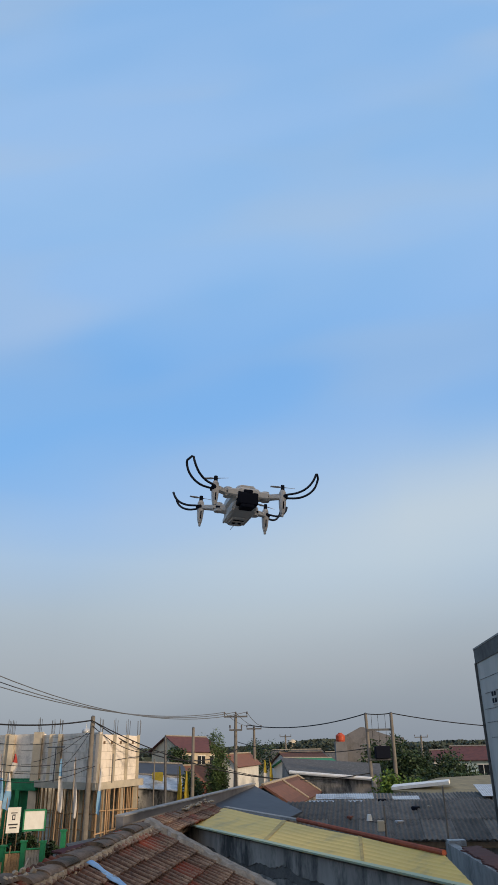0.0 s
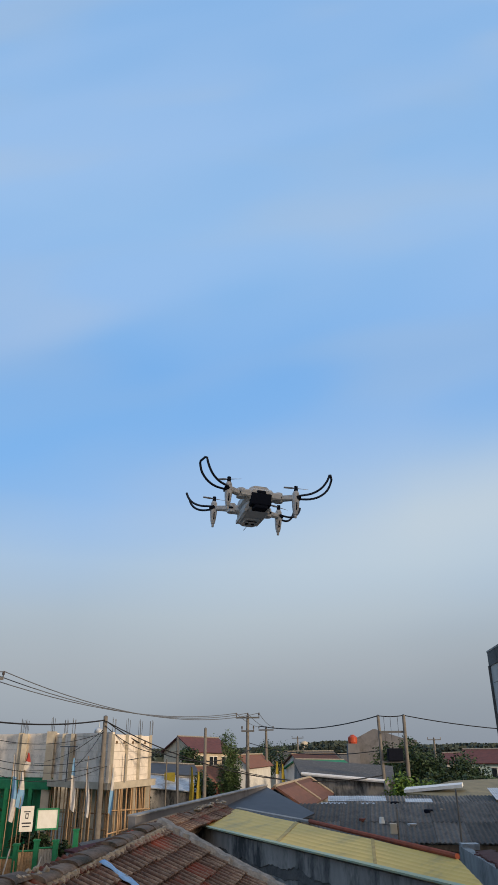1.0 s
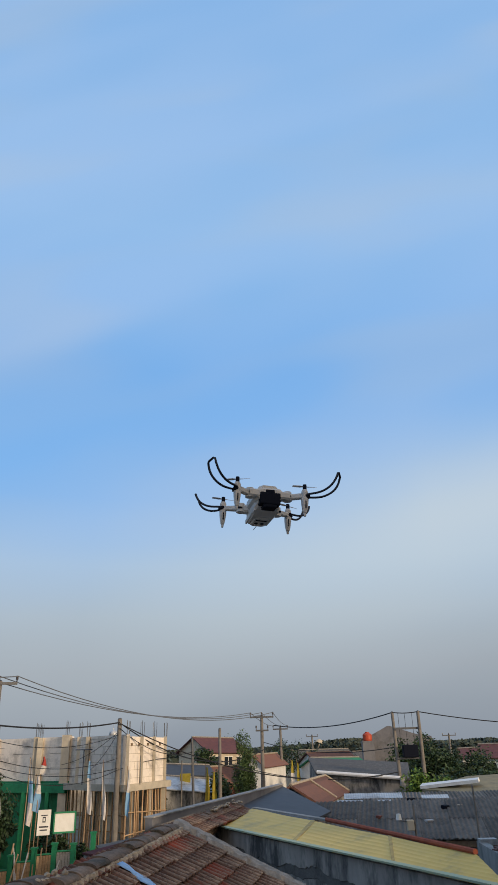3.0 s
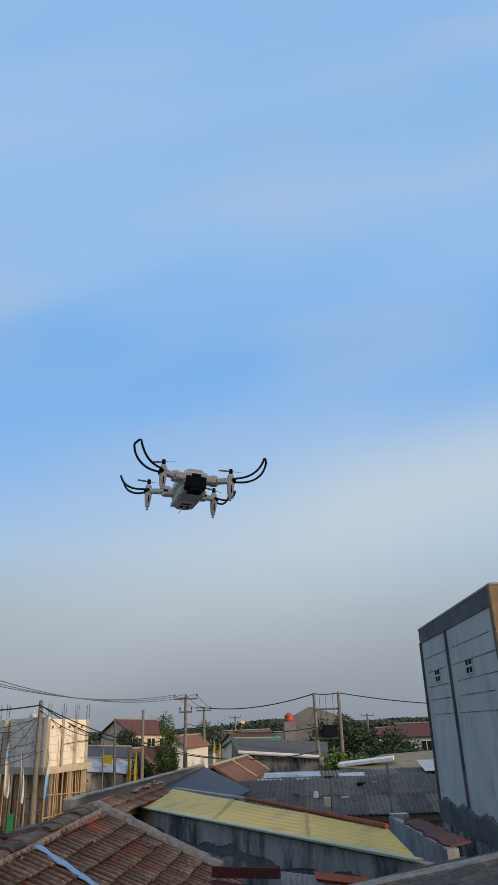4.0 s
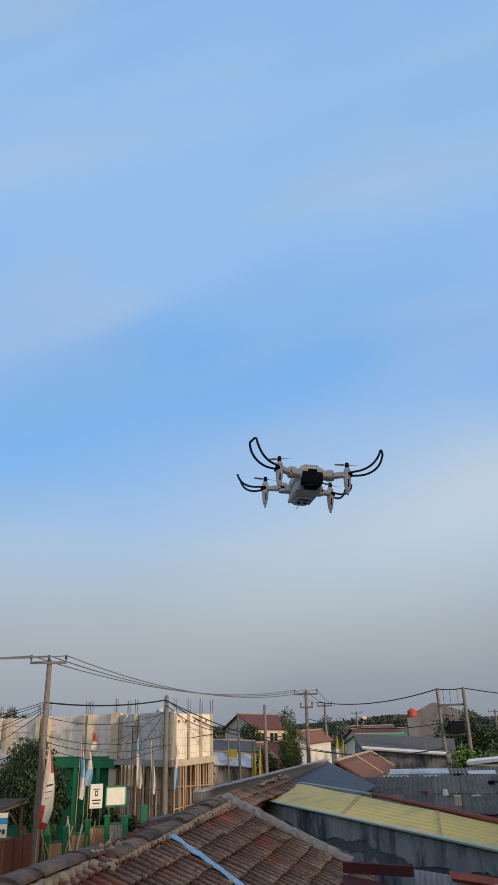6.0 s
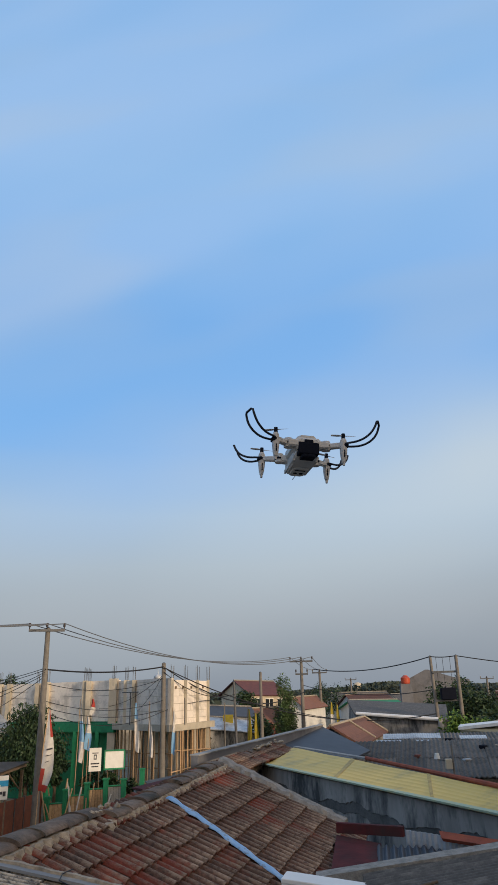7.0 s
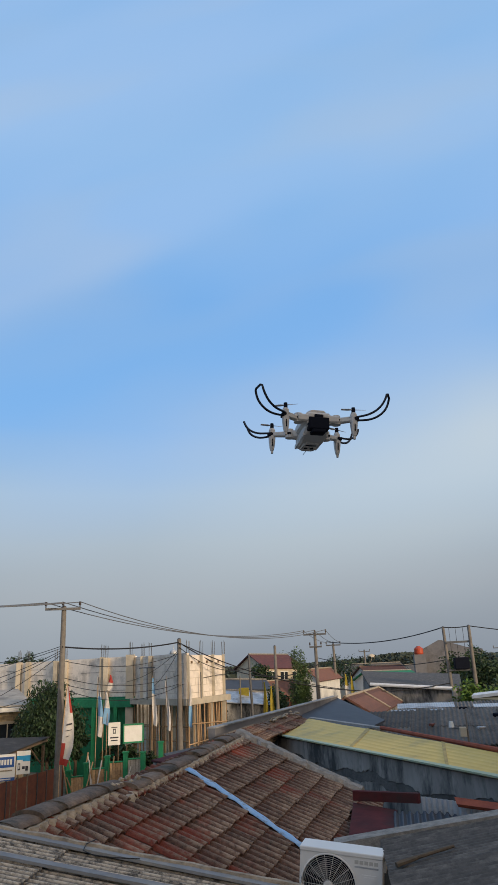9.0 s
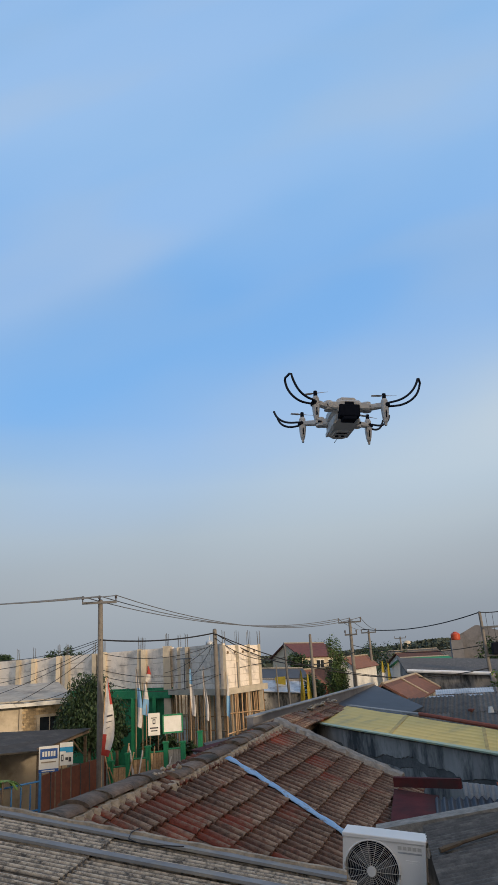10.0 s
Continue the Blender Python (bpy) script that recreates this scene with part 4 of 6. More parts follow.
# ---- roofs beyond ----
def gable_house(label, ridge_a, ridge_b, half, drop, roof_mat, wall_mat, over=0.3, thick=0.07, category="house", rows=0, windows=0):
    """A house under a ridge from a to b: two slopes, gables, walls down to the ground."""
    a, b = Vector(ridge_a), Vector(ridge_b)
    d = (b - a).normalized()
    L = (b - a).length
    m = axes_at(Vector((a.x, a.y, 0)), d, Vector((-d.y, d.x, 0)))
    hs = thing("house", label, category, m)
    z = a.z
    k = drop / half
    for sgn, nm in ((1, "roof"), (-1, "roof")):
        bm = slab_of([(-over, 0, z), (L + over, 0, z), (L + over, sgn * half, z - drop), (-over, sgn * half, z - drop)], thick)
        rf = part(nm, bm, roof_mat, hs)
        if rows:
            h = math.hypot(half, drop) / rows
            ang = math.atan2(drop, half)
            me = None
            for r in range(rows):
                if me is None:
                    me = part("roof_band", box(-over, -h - 0.02, 0, L + over, 0, 0.03), roof_mat, rf).data
                else:
                    piece("roof_band", me, Matrix(), rf)
            for r, ob in enumerate([o for o in rf.children]):
                y = (r) * h
                ob.matrix_basis = Matrix.Translation((0, sgn * y * math.cos(ang), z - y * math.sin(ang) + 0.012)) @ pose(0, 0, 0, -sgn * math.degrees(ang) + (-3 if sgn > 0 else 3), 0, 0) @ (Matrix.Diagonal((1, 1, 1, 1)) if sgn < 0 else Matrix.Translation((0, h, 0)))
    w = half - over
    bm = bmesh.new()
    prof = [(-w, 0), (w, 0), (w, z - k * w - thick), (0, z - thick - 0.02), (-w, z - k * w - thick)]
    v0 = [bm.verts.new((0, y, zz)) for y, zz in prof]
    v1 = [bm.verts.new((L, y, zz)) for y, zz in prof]
    bm.faces.new(v0)
    bm.faces.new(v1[::-1])
    for i in range(5):
        bm.faces.new((v0[i], v1[i], v1[(i + 1) % 5], v0[(i + 1) % 5]))
    part("wall", bm, wall_mat, hs)
    for i in range(windows):
        x = L * (i + 0.5) / windows
        top = z - k * w - thick - 0.45
        wd = part("window", box(x - 0.45, -w - 0.02, top - 1.0, x + 0.45, -w + 0.05, top), "glass", hs)
        frame_ = box(x - 0.52, -w - 0.05, top, x + 0.52, -w + 0.03, top + 0.08)
        box(x - 0.52, -w - 0.05, top - 1.08, x + 0.52, -w + 0.03, top - 1.0, bm=frame_)
        box(x - 0.03, -w - 0.045, top - 1.0, x + 0.03, -w + 0.03, top, bm=frame_)
        part("window_frame", frame_, "plaster_white", wd)
    part("ridge", tube([(-over, 0, z + 0.01), (L + over, 0, z + 0.01)], 0.09, 6), "mortar_grey" if roof_mat != "tile_far" else "mortar", hs)
    return hs


red = gable_house("house with a red tiled roof and pale mortar lines", (0.42, 36, 4.875), (2.5, 46, 4.875), 1.45, 0.88, "tile_far", "wallgrey", rows=5)
part("mortar_line", tube([(4.6, -0.05, 4.93), (4.6, -1.45, 4.06)], 0.06, 6), "mortar", red)
part("mortar_line", tube([(10.25, -0.05, 4.93), (10.25, -1.45, 4.06)], 0.07, 6), "mortar", red)

grey_hip = thing("grey_roof", "low dark grey sheet roof behind a grey cement parapet", "roof")
bm = slab_of([(0, 30, 5.12), (-2.37, 22.2, 4.62), (0.0, 21.5, 4.35), (1.55, 25.6, 4.55)], 0.06)
part("roof_sheet", bm, "sheet_blue", grey_hip)
bm = slab_of([(-3.2, 18.8, 5.02), (0, 30, 5.18), (-0.16, 30.05, 5.18), (-3.38, 18.85, 5.02)], 5.1)
part("parapet", bm, "concrete_dark", grey_hip, "grey cement parapet")
part("parapet_cap", slab_of([(-3.16, 18.8, 5.05), (0.04, 30, 5.21), (-0.2, 30.05, 5.21), (-3.42, 18.85, 5.05)], 0.03), "concrete", grey_hip)
part("wall", slab_of([(-2.2, 22.4, 4.5), (0.0, 21.7, 4.25), (1.4, 25.5, 4.4), (0, 29.6, 4.95)], 3.7), "wallgrey", grey_hip)

rng = random.Random(21)
field = thing("sheet_roofed_block", "block of low houses under patched grey corrugated roofs", "house")
sheet_roof(field, Vector((0.2, 24.1, 3.93)), (0.99, -0.145, 0), (0.14, 0.96, 0.2), 7.8, 3.7, 0.15, 0.022, "asbestos", 8, 2, rng)
sheet_roof(field, Vector((2.0, 28.2, 4.30)), (0.99, -0.145, 0), (0.14, 0.96, 0.06), 9.0, 5.0, 0.15, 0.022, "asbestos", 8, 3, rng)
sheet_roof(field, Vector((4.4, 33.4, 4.12)), (0.99, -0.145, 0), (0.14, 0.96, 0.03), 9.0, 5.0, 0.15, 0.022, "asbestos", 8, 3, rng)
part("wall", slab_of([(0.3, 24.4, 3.8), (7.9, 23.3, 3.8), (13.6, 38, 3.8), (4.8, 39.5, 3.8)], 3.8), "wallgrey", field)
# dark strip standing in for the shade under the eave
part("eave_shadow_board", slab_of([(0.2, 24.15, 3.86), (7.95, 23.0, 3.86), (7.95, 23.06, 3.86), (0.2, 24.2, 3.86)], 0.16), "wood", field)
for (x, y, z, w, l, turn) in ((2.3, 29.4, 4.66, 2.2, 0.9, -6), (1.9, 27.6, 4.66, 0.9, 0.35, -8), (3.3, 27.5, 4.66, 0.5, 0.3, -8), (5.2, 29.2, 4.62, 1.0, 0.6, -8), (8.9, 30.2, 4.62, 0.9, 2.2, -8), (7.2, 25.2, 4.22, 0.4, 0.25, -10)):
    ob = link("zinc_patch", wavy(w, l, 0.09, 0.005), "sheet_white")
    ob.matrix_world = pose(x, y, z, 8, 0, turn)
    tagged(ob, "bright zinc sheet patch on the grey roof", "roof sheet", group="zinc patches")

white_roof = thing("white_roof", "long white ridge roll over a dry mossy roof", "roof")
part("ridge_roll", slab_of([(6.62, 37.4, 4.62), (9.0, 35.6, 4.92), (9.2, 36.2, 4.98), (6.9, 38.2, 4.7)], 0.14), "white_paint", white_roof)
part("roof", slab_of([(6.7, 37.3, 4.5), (9.4, 33.5, 4.35), (14.5, 34.5, 4.6), (14, 40, 5.05), (9.2, 38.5, 4.95)], 0.12), "moss", white_roof)
part("wall", box(7.6, 35.8, 0, 13.5, 38, 4.4), "wallgrey", white_roof)

slabhouse = thing("long_shed", "long dark grey shed with a white gutter along its roof", "shed")
part("roof", slab_of([(2.1, 48.0, 5.02), (7.6, 45.6, 4.62), (8.6, 52, 5.35), (1.9, 55, 5.80)], 0.12), "sheet_dark", slabhouse)
part("gutter", tube([(2.2, 47.95, 5.03), (7.0, 45.75, 4.66)], 0.11, 8), "white_paint", slabhouse, "white gutter")
part("wall", slab_of([(2.2, 48.2, 4.9), (7.5, 45.9, 4.5), (8.4, 51.8, 5.1), (2.0, 54.6, 5.5)], 5.0), "wallgrey", slabhouse)
part("side_post", box(6.95, 45.2, 0, 7.2, 45.6, 4.7), "concrete", slabhouse)

conc = thing("concrete_building", "large bare grey concrete building with a gabled wall", "building", pose(8.7, 80, 0, 0, 0, -6))
bm = bmesh.new()
prof = [(0, 0), (7.2, 0), (7.2, 7.2), (5.6, 7.45), (3.0, 8.3), (2.7, 8.3), (0.0, 7.0)]
v0 = [bm.verts.new((x, 0, z)) for x, z in prof]
v1 = [bm.verts.new((x, 9, z)) for x, z in prof]
bm.faces.new(v0)
bm.faces.new(v1[::-1])
for i in range(len(prof)):
    j = (i + 1) % len(prof)
    bm.faces.new((v0[i], v1[i], v1[j], v0[j]))
part("wall", bm, "concrete_dark", conc)
part("opening", box(3.4, -0.03, 4.6, 5.4, 0.05, 5.9), "glass", conc)
tank = thing("water_tank", "orange plastic water tank on a flat roof", "water tank", pose(9.1, 79.0, 6.9))
bm = bmesh.new()
for z0, z1, r0, r1 in ((0, 0.12, 0.42, 0.48), (0.12, 0.6, 0.48, 0.48), (0.6, 0.78, 0.48, 0.28), (0.78, 0.86, 0.2, 0.2)):
    rod((0, 0, z0), (0, 0, z1), r0, r1, 18, bm)
part("body", bm, "orange", tank, smooth=True)
part("support", box(-0.6, -0.6, -6.9, 0.6, 0.6, 0), "concrete_dark", tank)

# houses along the street, beyond the poles
big = gable_house("two-storey house with a maroon roof and cream gable", (-8.9, 75, 7.7), (-5.4, 78, 7.55), 3.0, 1.45, "roof_maroon", "plaster_cream", windows=3)
gable_house("small house with an orange tiled roof and white gable", (-2.5, 66, 6.0), (-0.5, 76, 6.0), 1.2, 1.05, "tile_far", "plaster_white")
gable_house("red-roofed house among trees", (-6.5, 68, 5.1), (-2.5, 70, 5.1), 2.2, 1.5, "tile_far", "brickred")
gable_house("grey-roofed row of stalls beside the street", (-11.6, 60.5, 4.9), (-6.2, 62.5, 4.3), 2.6, 0.9, "sheet_white", "wallgrey")
gable_house("low house with a blue-grey sheet roof", (-12, 64, 5.6), (-6.9, 66, 5.3), 2.4, 0.8, "sheet_blue", "plaster_cream")
gable_house("pale teal house with a dark roof", (18.2, 69, 6.3), (25, 66, 6.3), 2.6, 1.1, "roof_maroon", "plaster_teal", windows=4)
gable_house("house with a maroon roof behind trees", (20, 84, 5.9), (29, 82, 6.2), 3.0, 1.0, "roof_maroon", "plaster_white")
gable_house("far low house with a red roof", (3.2, 90, 5.9), (8, 92, 5.9), 3, 1.3, "tile_far", "plaster_white")
gable_house("far low house with a green roof", (3, 75, 5.5), (7.5, 77, 5.4), 3, 0.9, "green", "plaster_white")
for i, (x, y, z) in enumerate(((1.6, 108, 6.1), (-14, 110, 6.4), (-30, 95, 6.6), (32, 120, 5.6), (12, 125, 5.6), (40, 90, 5.4))):
    gable_house("far low house with a brown roof", (x, y, z), (x + 8, y + 3, z), 3.4, 1.4, "roof_maroon" if i % 2 else "sheet_dark", "plaster_cream")


# ---- the building under construction across the street ----
C, K, R = Vector((-13.3, 47.16, 0)), Vector((-8.75, 42.1, 0)), Vector((-7.2, 46.45, 0))
W = Vector((-36.0, 58.8, 0))
site = thing("building_site", "half-built two-storey building of pale blocks with bare rebar on its columns", "building")


def wall_run(parent, a, b, z0, z1, thick, material, name="wall", label=""):
    d = (b - a).normalized()
    n = Vector((-d.y, d.x, 0))
    if n.y < 0:
        n = -n
    return part(name, slab_of([(a.x, a.y, z1), (b.x, b.y, z1), (b.x + n.x * thick, b.y + n.y * thick, z1), (a.x + n.x * thick, a.y + n.y * thick, z1)], z1 - z0), material, parent, label)


wall_run(site, W, C, 4.95, 7.5, 0.2, "block", label="long wall of pale concrete blocks")
wall_run(site, C, K, 4.85, 7.42, 0.2, "block")
bm = slab_of([(K.x, K.y, 7.32), (R.x, R.y, 7.26), (R.x - 0.2, R.y + 0.05, 7.26), (K.x - 0.2, K.y + 0.15, 7.32)], 2.5)
part("wall", bm, "block", site, "sunlit pale block wall")
back = [R + Vector((-5, 3.5, 0)), C + Vector((1.0, 4.0, 0))]
part("wall", slab_of([(p.x, p.y, 7.2) for p in (R + Vector((-0.2, 0, 0)), back[0], back[0] + Vector((0, 0.2, 0)), R + Vector((-0.2, 0.2, 0)))], 7.2), "block", site)
out = Vector((-0.1, -0.35, 0))
part("floor_slab", slab_of([(C.x - 0.3, C.y - 0.35, 4.85), (K.x + 0.05, K.y - 0.4, 4.85), (R.x + 0.4, R.y + 0.1, 4.88), (back[0].x, back[0].y, 4.86), (back[1].x, back[1].y, 4.85)], 0.36), "slab", site, "thick raw concrete floor slab")
# columns with bars
bars_rng = random.Random(31)
rebar = bmesh.new()
for x, y in ((-0.07, -0.07), (0.07, -0.07), (0.07, 0.07), (-0.07, 0.07)):
    rod((x, y, 0), (x + bars_rng.uniform(-0.03, 0.03), y + bars_rng.uniform(-0.03, 0.03), bars_rng.uniform(0.75, 1.05)), 0.014, n=5, bm=rebar)
rebar_mesh = None


def column(p, z0, z1, size, material, bars=True):
    global rebar_mesh
    col = part("column", box(p.x - size / 2, p.y - size / 2, z0, p.x + size / 2, p.y + size / 2, z1), material, site)
    if bars:
        if rebar_mesh is None:
            ob = part("rebar", rebar, "steel", col)
            rebar_mesh = ob.data
        else:
            ob = piece("rebar", rebar_mesh, Matrix(), col)
        ob.matrix_basis = pose(p.x, p.y, z1, 0, 0, bars_rng.uniform(0, 90))
    return col


for k, (s, zt, mt, sz) in enumerate(((0.012, 7.6, "cream", 0.50), (0.10, 7.5, "cream", 0.34), (0.115, 7.55, "slab", 0.3), (0.26, 7.55, "cream", 0.34), (0.30, 7.5, "slab", 0.3), (0.42, 7.55, "slab", 0.3),
                                     (0.46, 7.55, "cream", 0.34), (0.58, 7.5, "cream", 0.34), (0.66, 7.5, "slab", 0.3), (0.78, 7.45, "cream", 0.4), (0.93, 7.45, "cream", 0.34))):
    column(C.lerp(W, s) + Vector((-0.05, -0.12, 0)), 4.6 if k else 0, zt, sz, mt)
column(C + Vector((0.75, -0.75, 0)), 4.8, 7.45, 0.3, "cream")
column(C.lerp(K, 0.36) + Vector((-0.1, -0.08, 0)), 4.8, 7.42, 0.22, "slab")
for s in (0.02, 0.36, 0.68, 0.98):
    p = K.lerp(R, s) + Vector((0.06, -0.03, 0))
    column(p, 4.8, 7.32, 0.15, "slab")
for s in (0.12, 0.30, 0.52, 0.84):
    p = K.lerp(R, s) + Vector((0.03, 0, 0))
    part("wall_hole", box(p.x - 0.05, p.y - 0.06, 6.82, p.x + 0.05, p.y + 0.06, 6.96), "wood", site)
for p in (K.lerp(R, 0.97), K.lerp(R, 0.6), K.lerp(R, 0.2), C.lerp(K, 0.7), C.lerp(K, 0.35)):
    part("post", box(p.x - 0.12, p.y - 0.12, 0, p.x + 0.12, p.y + 0.12, 4.5), "slab", site)
wall_run(site, C + Vector((0.8, 3.5, 0)), R + Vector((-3.5, 3.2, 0)), 0, 4.5, 0.2, "wood", name="inner_wall")
# mortar courses on the block walls
for z in (5.35, 5.75, 6.15, 6.55, 6.95):
    for s in range(9):
        a, b = C.lerp(W, s / 9 + 0.012), C.lerp(W, s / 9 + 0.012 + bars_rng.uniform(0.03, 0.09))
        if bars_rng.random() < 0.7:
            part("mortar_joint", tube([(a.x - 0.008, a.y - 0.015, z), (b.x - 0.008, b.y - 0.015, z)], 0.01, 4), "mortar_grey", site)
def course_lines(a, b, z0, z1, out, step=0.42, run=1.2):
    """Raked joints of the blockwork: level courses with staggered uprights, set just proud of the wall face."""
    d, n = (b - a), 0
    z = z0
    while z < z1:
        p, q = a + d * 0.02 + out, a + d * 0.98 + out
        part("course", rod((p.x, p.y, z), (q.x, q.y, z), 0.009, n=4), "slab", site)
        k = 0.5 * run * (n % 2) + 0.3
        while k < d.length - 0.2:
            m = a + d * (k / d.length) + out
            part("upright_joint", rod((m.x, m.y, z), (m.x, m.y, min(z + step, z1)), 0.008, n=4), "slab", site)
            k += run * bars_rng.uniform(0.85, 1.15)
        z += step
        n += 1


course_lines(C, K, 5.15, 7.3, Vector((-0.004, -0.004, 0)))
course_lines(K, R, 5.15, 7.2, Vector((0.004, -0.002, 0)), 0.42, 1.4)
# green ground floor
wall_run(site, C.lerp(W, 0.33) + Vector((0, -0.5, 0)), C + Vector((-0.1, -0.5, 0)), 4.30, 4.82, 0.3, "green", name="green_beam")
for s in (0.06, 0.14, 0.23, 0.32):
    p = C.lerp(W, s) + Vector((0, -0.45, 0))
    part("green_post", box(p.x - 0.12, p.y - 0.12, 0, p.x + 0.12, p.y + 0.12, 4.35), "green", site)
wall_run(site, W, C, 0, 4.95, 0.2, "green", name="lower_wall")
# bamboo props
prop_rng = random.Random(77)
for i in range(64):
    p = C.lerp(K, 0.03 + 0.94 * i / 36) if i < 37 else K.lerp(R, (i - 37) / 27)
    p = p + Vector((prop_rng.uniform(-0.25, 0.15), prop_rng.uniform(-0.35, 0.3), 0))
    part("bamboo_prop", rod(p, p + Vector((prop_rng.uniform(-0.12, 0.12), prop_rng.uniform(-0.12, 0.12), 4.5)), 0.045, 0.035, 6), "bamboo", site)
for z in (1.2, 2.4, 3.3):
    for a, b in ((C, K), (K, R)):
        part("bamboo_rail", rod(a + Vector((0.1, -0.25, z + prop_rng.uniform(-0.2, 0.2))), b + Vector((0.15, -0.2, z + prop_rng.uniform(-0.2, 0.2))), 0.035, n=6), "bamboo", site)
for x, y, z in ((-11.9, 45.0, 5.6), (-8.1, 43.2, 5.2)):
    part("standpipe", rod((x, y, 4.8), (x, y, z + 1.1), 0.035, n=6), "steel", site)
part("standpipe_arm", rod((-12.5, 45.3, 6.7), (-11.3, 44.6, 6.7), 0.03, n=6), "steel", site)
# small silver dome finial on the roof behind
dome = bmesh.new()
bmesh.ops.create_uvsphere(dome, u_segments=14, v_segments=8, radius=0.32, matrix=Matrix.Translation((0, 0, 0.35)))
rod((0, 0, -0.3), (0, 0, 0.1), 0.4, 0.28, 14, dome)
rod((0, 0, 0.6), (0, 0, 1.0), 0.05, 0.01, 8, dome)
ob = link("dome", dome, "sheet_white", True)
ob.location = (-12.2, 54.0, 7.35)
tagged(ob, "small silver mosque dome behind the block wall", "dome")
part("tower", box(-1, -0.8, -7.35, 1, 1, -0.3), "plaster_cream", ob)

# ---- house with the stone front ----
HA, HB = Vector((-24.5, 38.0, 0)), Vector((-18.1, 41.25, 0))
hd = (HB - HA).normalized()
stone_house = thing("stone_front_house", "low cream house with a sandstone-clad corner and flat canopy", "house", axes_at(HA, hd, Vector((-hd.y, hd.x, 0))))
HL = (HB - HA).length
part("wall", box(0, 0, 0, HL, 7, 4.6), "plaster_cream", stone_house)
part("canopy", box(-0.3, -0.7, 4.62, HL + 0.5, 6.5, 4.84), "plaster_white", stone_house, "flat canopy with a pale edge")
part("roof", slab_of([(-0.3, -0.3, 4.95), (HL + 0.3, -0.3, 4.95), (HL - 0.3, 6.5, 5.75), (-0.3, 6.5, 5.75)], 0.08), "sheet_pale", stone_house)
clad_mesh = None
stone_rng = random.Random(5)
for r in range(31):
    x = HL - 2.6 + (0.11 if r % 2 else 0)
    while x < HL - 0.15:
        if not (HL - 1.75 < x + 0.2 < HL - 0.45 and 2.5 < r * 0.129 + 0.6 < 4.08):
            if clad_mesh is None:
                ob = part("cladding_stone", box(0, -0.05, 0, 0.215, 0.0, 0.118), "stone", stone_house)
                clad_mesh = ob.data
            else:
                ob = piece("cladding_stone", clad_mesh, Matrix(), stone_house)
            ob.matrix_basis = pose(x, stone_rng.uniform(-0.03, 0.0), 0.6 + r * 0.129)
        x += 0.228
win = part("window", box(HL - 1.65, -0.05, 2.75, HL - 0.45, -0.01, 3.95), "glass", stone_house)
fr = bmesh.new()
for b in ((-1.75, 3.95, -0.35, 4.1), (-1.75, 2.62, -0.35, 2.75), (-1.75, 2.75, -1.6, 3.95), (-0.5, 2.75, -0.35, 3.95), (-1.08, 2.75, -1.02, 3.95)):
    box(HL + b[0], -0.10, b[1], HL + b[2], -0.02, b[3], bm=fr)
part("window_frame", fr, "plaster_cream", win)
part("pilaster", box(HL - 2.75, -0.12, 0, HL - 2.6, 0.0, 4.62), "plaster_cream", stone_house)
far_teal = thing("teal_window_house", "pale house with a green painted window bay", "house", pose(-30.5, 50.5, 0, 0, 0, 27))
part("wall", box(-2, 0, 0, 1.5, 4, 5.2), "plaster_cream", far_teal)
part("bay", box(-1.6, -0.2, 5.0, 1.2, 1, 6.6), "green", far_teal)


# ---- roadside shed with sign boards ----
shed = thing("roadside_shed", "roadside timber shed under a dark sheet roof", "shed")
part("roof", slab_of([(-21.5, 32.0, 3.95), (-14.7, 36.4, 3.55), (-15.2, 31.5, 3.12), (-18.6, 27.6, 3.36)], 0.06), "shed_roof", shed)
for x, y in ((-15.3, 31.7), (-14.9, 36.1), (-18.5, 28.0), (-20.8, 32.2)):
    part("post", box(x - 0.06, y - 0.06, 0, x + 0.06, y + 0.06, 3.2), "wood", shed)
part("brace", rod((-15.35, 31.9, 2.6), (-15.5, 33.4, 3.2), 0.04, n=6), "wood", shed)
part("brace", rod((-14.95, 35.9, 2.4), (-15.1, 34.9, 3.2), 0.04, n=6), "wood", shed)
part("beam", rod((-15.25, 31.5, 3.03), (-14.8, 36.3, 3.38), 0.06, n=6), "wood", shed)
part("back_wall", slab_of([(-21.2, 32.2, 3.6), (-16.0, 35.5, 3.3), (-16.1, 35.7, 3.3), (-21.4, 32.4, 3.6)], 3.6), "plaster_cream", shed)
part("side_wall", box(-20.2, 31.5, 0, -18.6, 31.7, 3.0), "brickred", shed)


def board(name, label, a, b, z0, z1, bars):
    a, b = Vector(a), Vector(b)
    d = Vector((b.x - a.x, b.y - a.y, 0))
    L = d.length
    sg = thing(name, label, "sign", axes_at(Vector((a.x, a.y, 0)), d, Vector((-d.y, d.x, 0))))
    part("panel", box(0, 0, z0, L, 0.05, z1), "sign_white", sg)
    h = z1 - z0
    for i, (x0, y0, x1, y1, mt) in enumerate(bars):
        part("print_bar", box(x0 * L, -0.005 - 0.002 * i, z0 + y0 * h, x1 * L, 0.0, z0 + y1 * h), mt, sg)
    part("leg", rod((L * 0.15, 0.04, 0), (L * 0.15, 0.04, z0 + 0.1), 0.03, n=6), "wood", sg)
    part("leg", rod((L * 0.85, 0.04, 0), (L * 0.85, 0.04, z0 + 0.1), 0.03, n=6), "wood", sg)
    return sg


